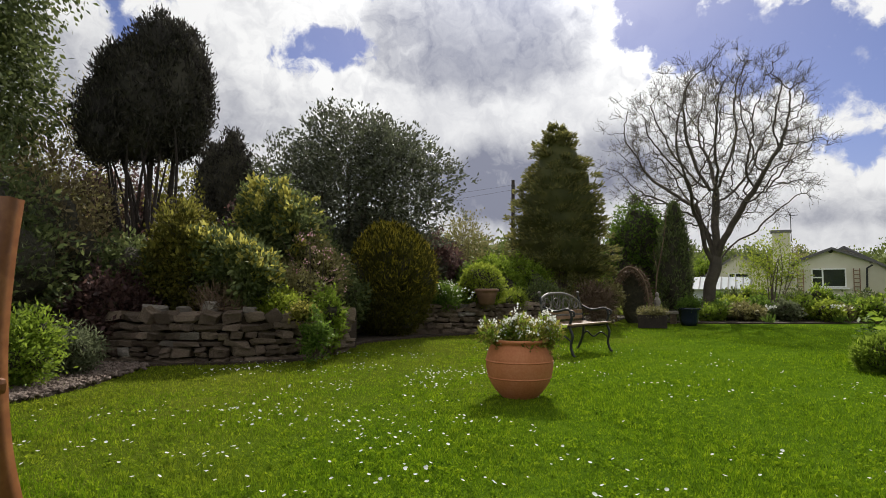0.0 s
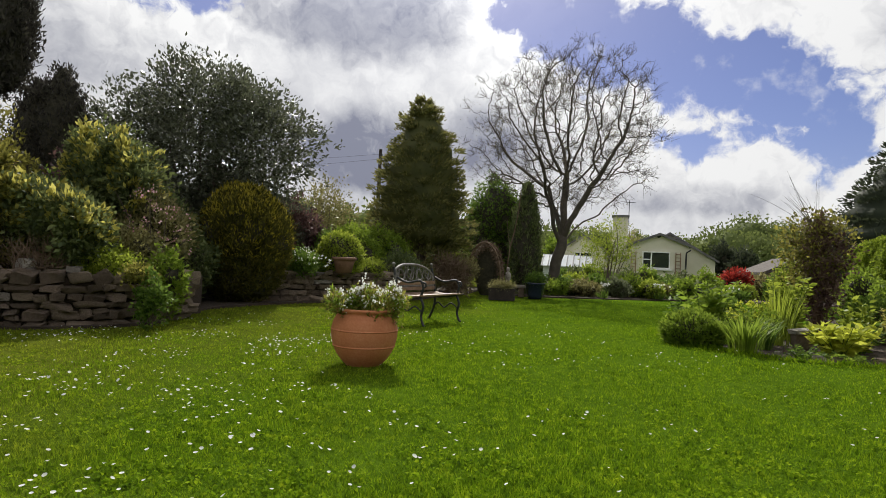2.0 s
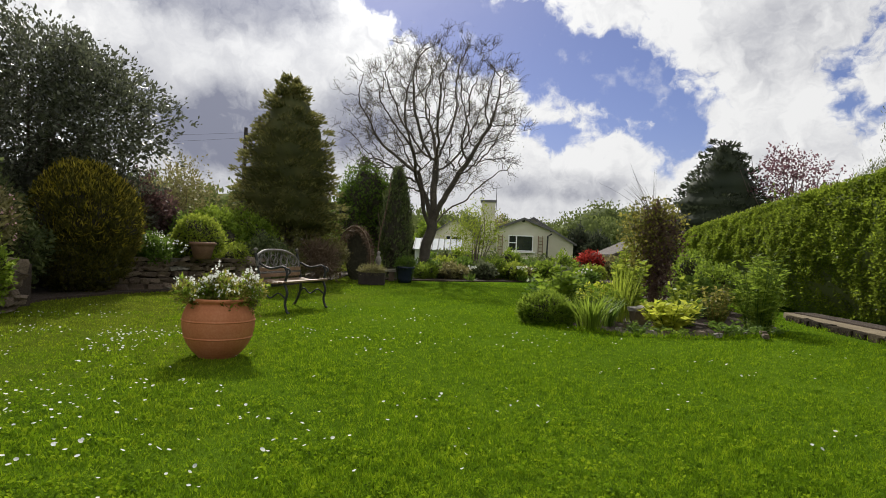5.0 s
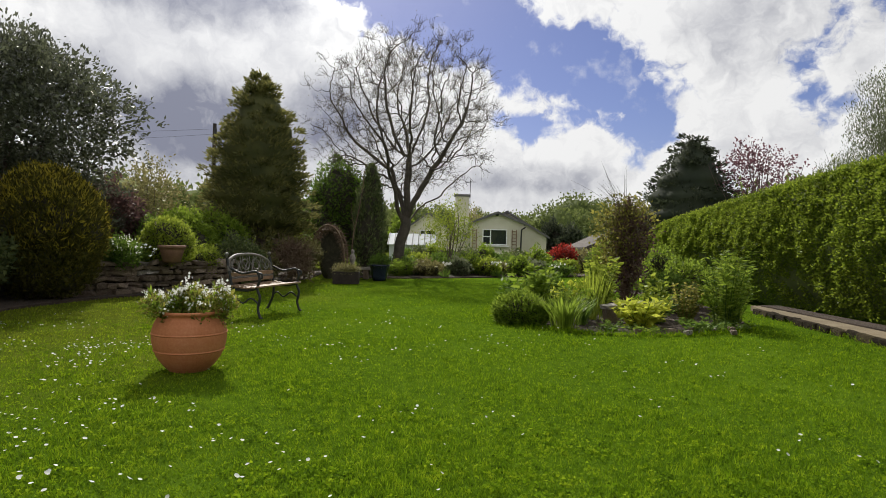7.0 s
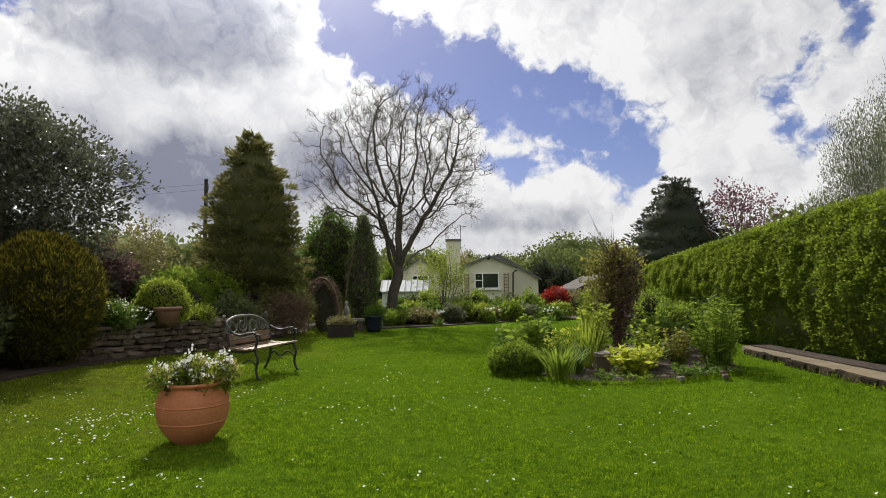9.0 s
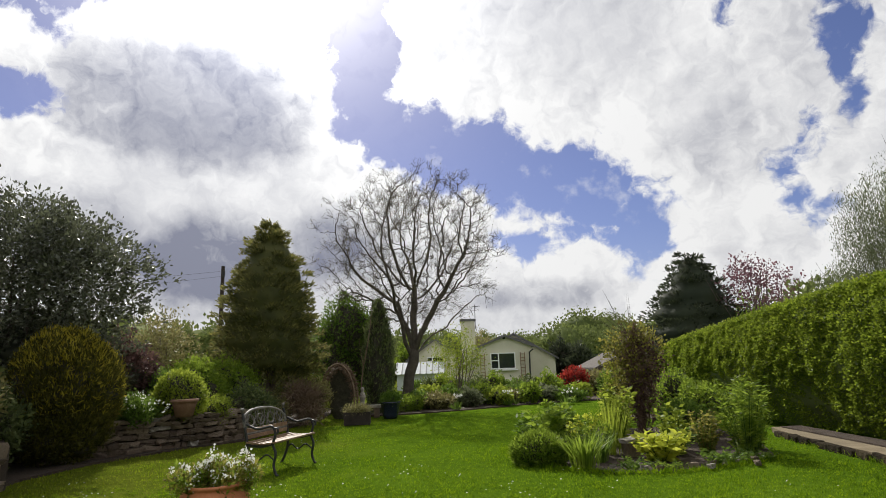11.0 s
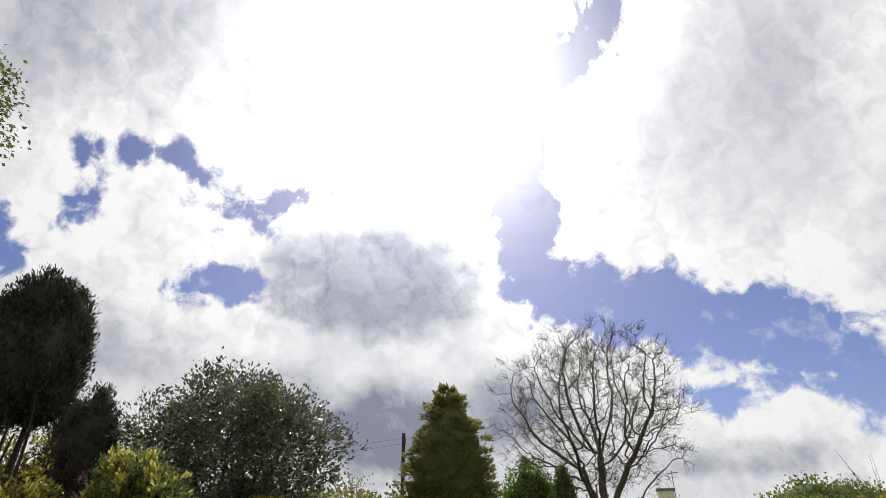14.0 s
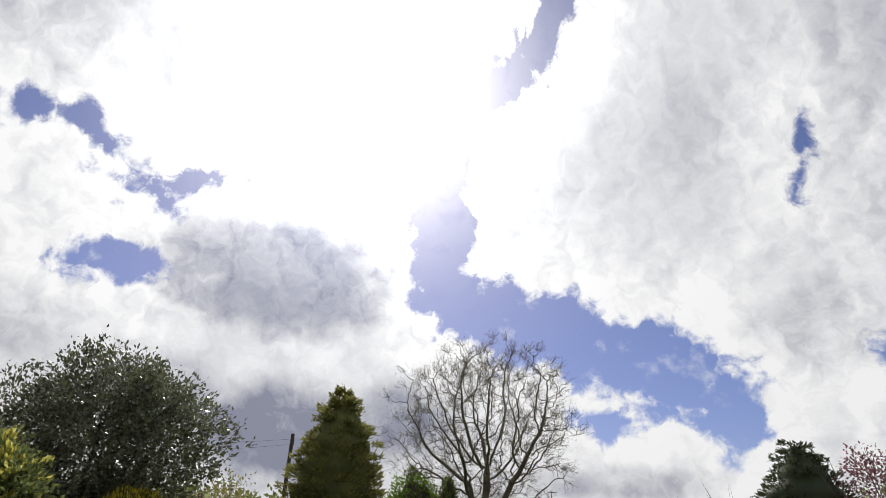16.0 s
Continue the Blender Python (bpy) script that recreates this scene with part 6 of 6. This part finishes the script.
# post smothered by a climber
climb = thing("climber_on_post", "old post smothered by a tangled brown and green climber", "climbing plant", (*spot(2.95, 9.3), 0.03))
part("post", box_mesh("post", (0.1, 0.1, 1.75), BROWN_WOOD, 0.01, (0, 0, 0.87)), climb)
part("stem_tangle", mesh_of("stem_tangle", *clumps([(0, 0, 1.25, 0.28, 0.27, 0.5), (0.05, 0, 0.5, 0.18, 0.18, 0.5)], 320, 6, 0.06, 0.16, 0.014, shell=0.4, out=0.2, rise=0.3), ROOT), climb)
pile = Pile().add(core((0.02, 0, 0.95), (0.12, 0.12, 0.72), 0.5, 0.25))
part("inner_tangle", pile.mesh("inner_tangle", BROWN_WOOD), climb)
part("crown", Pile().add(clumps([(-0.12, 0, 1.6, 0.36, 0.3, 0.2), (-0.33, 0, 1.32, 0.2, 0.2, 0.3), (0.28, 0, 1.5, 0.24, 0.2, 0.22), (0.1, 0, 1.68, 0.2, 0.2, 0.14), (-0.05, 0, 1.1, 0.4, 0.34, 0.5), (-0.22, 0, 0.7, 0.2, 0.2, 0.35)], 470, 6, 0.06, 0.055, 0.035, shell=0.35, lump=0.3)).mesh("crown", L_MIXED), climb)
# plum leaves: the climber's dull tone, with its shade put into the colour
part("shade_growth", Pile().add(clumps([(0.12, 0.05, 1.2, 0.3, 0.26, 0.45), (0.06, 0, 0.6, 0.22, 0.2, 0.5)], 420, 6, 0.07, 0.055, 0.03, shell=0.3, lump=0.25)).mesh("shade_growth", L_PURPLE), climb)
part("twig", stems((0, 0, 1.5), [(-0.35 + rng.normal() * 0.25, rng.normal() * 0.2, 1.85 + rng.random() * 0.6) for _ in range(18)], 0.0042, 0.14, 4).mesh("twig", TWIG), climb)

# ---- behind the hedge ----
x, y = dir_place(22.9, 17.0)
conifer((x, y, 0.0), 4.35, 2.5, 0.6, L_DEEP, "dark spreading conifer behind the hedge", 20, 56, 0.13, 0.7)
x, y = dir_place(29.2, 16.5)
plum = thing("blossom_tree", "open tree with sparse dark pink leaves", "tree", (x, y, 0.0))
part("trunk", stems((0, 0, 0), [(rng.normal() * 0.75, rng.normal() * 0.6, 2.5 + rng.random() * 1.5) for _ in range(26)], 0.024).mesh("trunk", BARK), plum)
part("crown", Pile().add(clumps([(0, 0, 3.1, 0.95, 0.9, 0.8), (-0.4, 0, 3.5, 0.3, 0.3, 0.5)], 420, 5, 0.08, 0.07, 0.045, shell=0.2)).mesh("crown", L_PLUM), plum)
bush(27.5, 17.5, 0.0, 3.0, 0.8, L_BRIGHT, "light green shrub behind the hedge", 0.12, 0.5, 420)
for az, d, top in ((43.5, 13.0, 4.7), (49.5, 11.5, 5.0), (38.5, 15.5, 3.3)):
    x, y = dir_place(az, d)
    feather = thing("feathery_tree", "upright feathery tree with fine grey-green shoots", "tree", (x, y, 0.0), group="feathery trees")
    tips = [(rng.normal() * 0.5, rng.normal() * 0.5, top * (0.55 + 0.42 * rng.random())) for _ in range(60)]
    part("trunk", stems((0, 0, 0), tips, 0.007, 0.05, 4).mesh("trunk", TWIG), feather)
    part("crown", Pile().add(clumps([(0, 0, top * 0.68, 0.85, 0.8, top * 0.33)], 3600, 7, 0.06, 0.055, 0.012, shell=0.1, rise=1.6)).mesh("crown", L_GREY), feather)
bush(36.5, 13.5, 0.0, 2.75, 0.7, L_DARK, "dark shrub showing over the hedge", 0.11)

# ---- bungalow and distance ----
def gable_block(parent, x0, x1, y0, y1, eave, ridge, wall=None, cover=None):
    """Walls of a block whose gable faces the garden."""
    xm = (x0 + x1) / 2
    bm = bmesh.new()
    out = [(x0, 0), (x1, 0), (x1, eave), (xm, ridge), (x0, eave)]
    a = [bm.verts.new((x, y0, z)) for x, z in out]
    b = [bm.verts.new((x, y1, z)) for x, z in out]
    bm.faces.new(a)
    bm.faces.new(b[::-1])
    for i in range(5):
        bm.faces.new((a[i], b[i], b[(i + 1) % 5], a[(i + 1) % 5]))
    bmesh.ops.recalc_face_normals(bm, faces=bm.faces)
    part("wall", from_bm("wall", bm, wall or RENDER_WALL), parent)
    for s in (-1, 1):
        xe = x0 - 0.18 if s < 0 else x1 + 0.18
        slope = (ridge - eave) / (xm - x0)
        ze = eave - slope * 0.18
        bm = bmesh.new()
        q = [(xe, ze + 0.03), (xm, ridge + 0.03), (xm, ridge + 0.13), (xe, ze + 0.12)]
        f1 = [bm.verts.new((x, y0 - 0.18, z)) for x, z in q]
        f2 = [bm.verts.new((x, y1 + 0.1, z)) for x, z in q]
        bm.faces.new(f1)
        bm.faces.new(f2[::-1])
        for i in range(4):
            bm.faces.new((f1[i], f2[i], f2[(i + 1) % 4], f1[(i + 1) % 4]))
        bmesh.ops.recalc_face_normals(bm, faces=bm.faces)
        roof = part("roof", from_bm("roof", bm, cover or ROOF), parent)
        ln = math.hypot(xm - xe, ridge - ze)
        part("barge_board", box_mesh("barge_board", (ln, 0.03, 0.09), cover or ROOF), roof,
             m=pose((xe + xm) / 2, y0 - 0.197, (ze + ridge) / 2 + 0.04, 0, -s * math.degrees(math.atan2(ridge - ze, abs(xm - xe))) * -1, 0))


def casement(parent, x, y, z, w, h, split=(0.32,), rails=()):
    win = part("window", box_mesh("window", (w, 0.06, h), GLASS, 0, (0, 0, 0)), parent, m=pose(x, y, z))
    for dx, dz, sx, sz in ((0, h / 2, w + 0.07, 0.06), (0, -h / 2, w + 0.07, 0.06), (-w / 2, 0, 0.06, h), (w / 2, 0, 0.06, h)):
        part("frame", box_mesh("frame", (sx, 0.1, sz), WHITE, 0.01, (dx, -0.02, dz)), win)
    for s in split:
        part("mullion", box_mesh("mullion", (0.07, 0.09, h), WHITE, 0.005, (-w / 2 + s * w, -0.02, 0)), win)
        part("transom", box_mesh("transom", (s * w, 0.09, 0.06), WHITE, 0.005, (-w / 2 + s * w / 2, -0.022, 0.02)), win)
    part("sill", box_mesh("sill", (w + 0.25, 0.2, 0.07), WHITE, 0.01, (0, -0.08, -h / 2 - 0.08)), win)
    return win


house = thing("bungalow", "cream rendered bungalow with white gables and a slate roof", "house", (-0.37, -1.8, 0))

gable_block(house, 1.55, 4.52, 35.6, 44.0, 2.22, 2.8)
gable_block(house, 1.3, 6.24, 38.0, 47.0, 1.55, 3.0)
casement(house, 2.88, 35.57, 1.45, 1.36, 0.86)
part("gable_vent", mesh_of("gable_vent", *core((3.0, 35.58, 2.75), (0.1, 0.04, 0.1), 0, 0.0, 8, 10), IRON), house)
for x in (1.72, 4.0):
    tre = part("trellis", box_mesh("trellis", (0.04, 0.04, 1.5), SLAT, 0, (-0.12, 0, 0)), house, m=pose(x, 35.55, 1.15))
    part("upright", box_mesh("upright", (0.04, 0.04, 1.5), SLAT, 0, (0.12, 0, 0)), tre)
    for k in range(8):
        part("rung", box_mesh("rung", (0.28, 0.035, 0.035), SLAT, 0, (0, -0.01, -0.68 + k * 0.19)), tre)
part("drain_pipe", round_bar([(4.62, 35.5, 2.05), (4.4, 35.5, 1.9), (4.38, 35.5, 1.0), (4.38, 35.5, 0.0)], 0.045, IRON, "drain_pipe"), house)
part("door", box_mesh("door", (0.04, 0.8, 1.7), GLASS, 0.01, (4.46, 38.0, 0.85)), house)
chim = part("chimney", box_mesh("chimney", (0.85, 0.7, 4.0), RENDER_WALL, 0.02, (1.02, 38.5, 2.0)), house)
part("chimney_cap", box_mesh("chimney_cap", (1.0, 0.85, 0.14), ROOF, 0.02, (1.02, 38.5, 4.02)), chim)
part("aerial", round_bar([(1.5, 38.5, 3.5), (1.5, 38.5, 4.4), (1.5, 38.5, 5.0)], 0.02, IRON, "aerial", 5), chim)
part("aerial_bar", round_bar([(1.25, 38.5, 4.85), (1.5, 38.5, 4.88), (1.85, 38.5, 4.9)], 0.018, IRON, "aerial_bar", 5), chim)
second = thing("bungalow", "cream bungalow gable further back", "house", (0.0, -2.0, 0))
gable_block(second, -3.45, 0.25, 43.0, 50.0, 1.75, 3.05)
casement(second, -1.6, 42.97, 1.6, 1.1, 0.6)
green = thing("greenhouse", "white-framed greenhouse with a pale glass roof", "greenhouse", (-0.3, -2.0, 0))
part("glass_wall", box_mesh("glass_wall", (2.6, 1.6, 0.95), PALE_GLASS, 0, (-1.9, 36.2, 0.48)), green)
bm = bmesh.new()
box(bm, 0, 0, 0, 2.8, 1.3, 0.04, 0, pose(-1.9, 35.75, 1.2, 30, 0, 0))
box(bm, 0, 0, 0, 2.8, 1.3, 0.04, 0, pose(-1.9, 36.85, 1.2, -30, 0, 0))
roof = part("glass_roof", from_bm("glass_roof", bm, PALE_GLASS), green)
for k in range(9):
    part("glazing_bar", box_mesh("glazing_bar", (0.05, 1.32, 0.03), IRON, 0), roof, m=pose(-3.25 + k * 0.34, 35.74, 1.235, 30, 0, 0))
shed = thing("garden_shed", "tan boarded shed with a low brown felt roof", "shed", (-0.9, -0.4, 0))
gable_block(shed, 6.75, 9.15, 25.5, 29.5, 0.95, 1.5, SLAT, BROWN_FELT)
bush(13.3, 21.4, 0.0, 0.85, 0.55, L_OLIVE, "low yellow-brown shrub before the shed", 0.1, 0.5, 420)
bush(14.8, 20.6, 0.0, 0.95, 0.5, L_GREEN, "low green shrub before the shed", 0.1, 0.5, 420)

pole = thing("utility_pole", "tall dark wooden utility pole with wires", "utility pole", (-11.52, 28.2, 0.0))
part("pole_shaft", mesh_of("pole_shaft", *tube([(0, 0, 0), (0, 0, 3.3), (0.02, 0, 6.5)], [0.11, 0.1, 0.085], 9), DARK_BARK), pole)
part("insulator", box_mesh("insulator", (0.12, 0.12, 0.3), IRON, 0.02, (0.1, -0.1, 6.1)), pole)
for k, (dx, dz) in enumerate(((-34, 2.5), (-34, 1.8))):
    s = np.linspace(0, 1, 16)[:, None]
    line = s * np.array([dx, 6.0, dz]) + np.array([0, 0, 6.25 - 0.25 * k]) - np.array([0, 0, 1.0]) * (4 * s * (1 - s)) * 0.9
    part("wire", round_bar(line, 0.005, IRON, "wire", 4), pole)


def wood(name, label, rows, mat, leaf=0.34, count=420, per=10):
    """A far belt of trees: trunks and uneven crowns."""
    pile, tr = Pile(), Pile()
    for az, d, top, r in rows:
        x, y = dir_place(az, d)
        g = 9.0 * np.clip((math.hypot(x, y - 20) - 45) / 200, 0, 1) ** 2 * 2.2
        h = top - g
        b = [(x, y, g + h * 0.55, r, r, h * 0.46), (x + r * 0.5, y, g + h * 0.42, r * 0.7, r, h * 0.36), (x - r * 0.6, y, g + h * 0.38, r * 0.7, r, h * 0.36)]
        for q in b:
            pile.add(core(q[:3], [w * 0.86 for w in q[3:]], az, 0.15, 8, 12))
        pile.add(clumps(b, count, per, r * 0.12, leaf, leaf * 0.6, shell=0.85, lump=0.14))
        tr.add(tube([(x, y, g - 0.3), (x, y, g + h * 0.5)], [0.3, 0.15], 6))
    t = solid(name, pile.mesh(name, mat), label, "trees", "stuff")
    solid("far_trunks", tr.mesh("far_trunks", BARK), "trunks of the far trees", "tree trunks", "stuff")
    return t


rows = [(-4 + k * 1.35 + rng.normal() * 0.3, 62 + rng.normal() * 4, 4.1 + rng.random() * 0.9, 1.9 + rng.random()) for k in range(26)]
wood("far_wood", "far belt of green trees behind the houses", rows, L_WOOD, 0.27, 520)
rows = [(-50 + k * 2.2 + rng.normal() * 0.4, 50 + rng.normal() * 5, 4.2 + rng.random() * 1.5, 2.2 + rng.random()) for k in range(22)]
wood("far_wood", "far dark hedge trees beyond the garden", rows, L_WOOD, 0.42, 180)
rows = [(12 + k * 1.8, 85 + rng.normal() * 5, 6.0 + rng.random() * 1.6 + (0.8 if k < 3 else 0), 3.2 + rng.random()) for k in range(20)]
wood("far_wood", "wooded hill behind the gardens", rows, L_WOOD, 0.36, 460)
rows = [(32 + k * 5.0, 30 + rng.normal() * 2, 4.0 + rng.random(), 2.2) for k in range(22)] + [(150 + k * 6.0, 24 + rng.normal() * 2, 4.5 + rng.random(), 2.2) for k in range(20)]
wood("far_wood", "trees closing the gardens all round", rows, L_WOOD, 0.4, 130)
bush(9.9, 36.0, 0.0, 2.7, 0.9, L_DEEP, "dark conifer beside the bungalow", 0.25, 0.4, 420, spread=0.1)
bush(11.6, 35.0, 0.0, 2.3, 0.9, L_DEEP, "dark evergreen shrub beside the bungalow", 0.25, 0.4, 420, spread=0.1)
bush(2.5, 48.0, 0.0, 4.2, 1.4, L_OLIVE, "bare-branched tree behind the bungalow", 0.25, 0.3, 300, spread=0.2, filled=0)
bush(-4.5, 40.0, 0.0, 3.3, 1.1, L_BRIGHT, "light green tree beside the far bungalow", 0.25, 0.4, 420, spread=0.12)
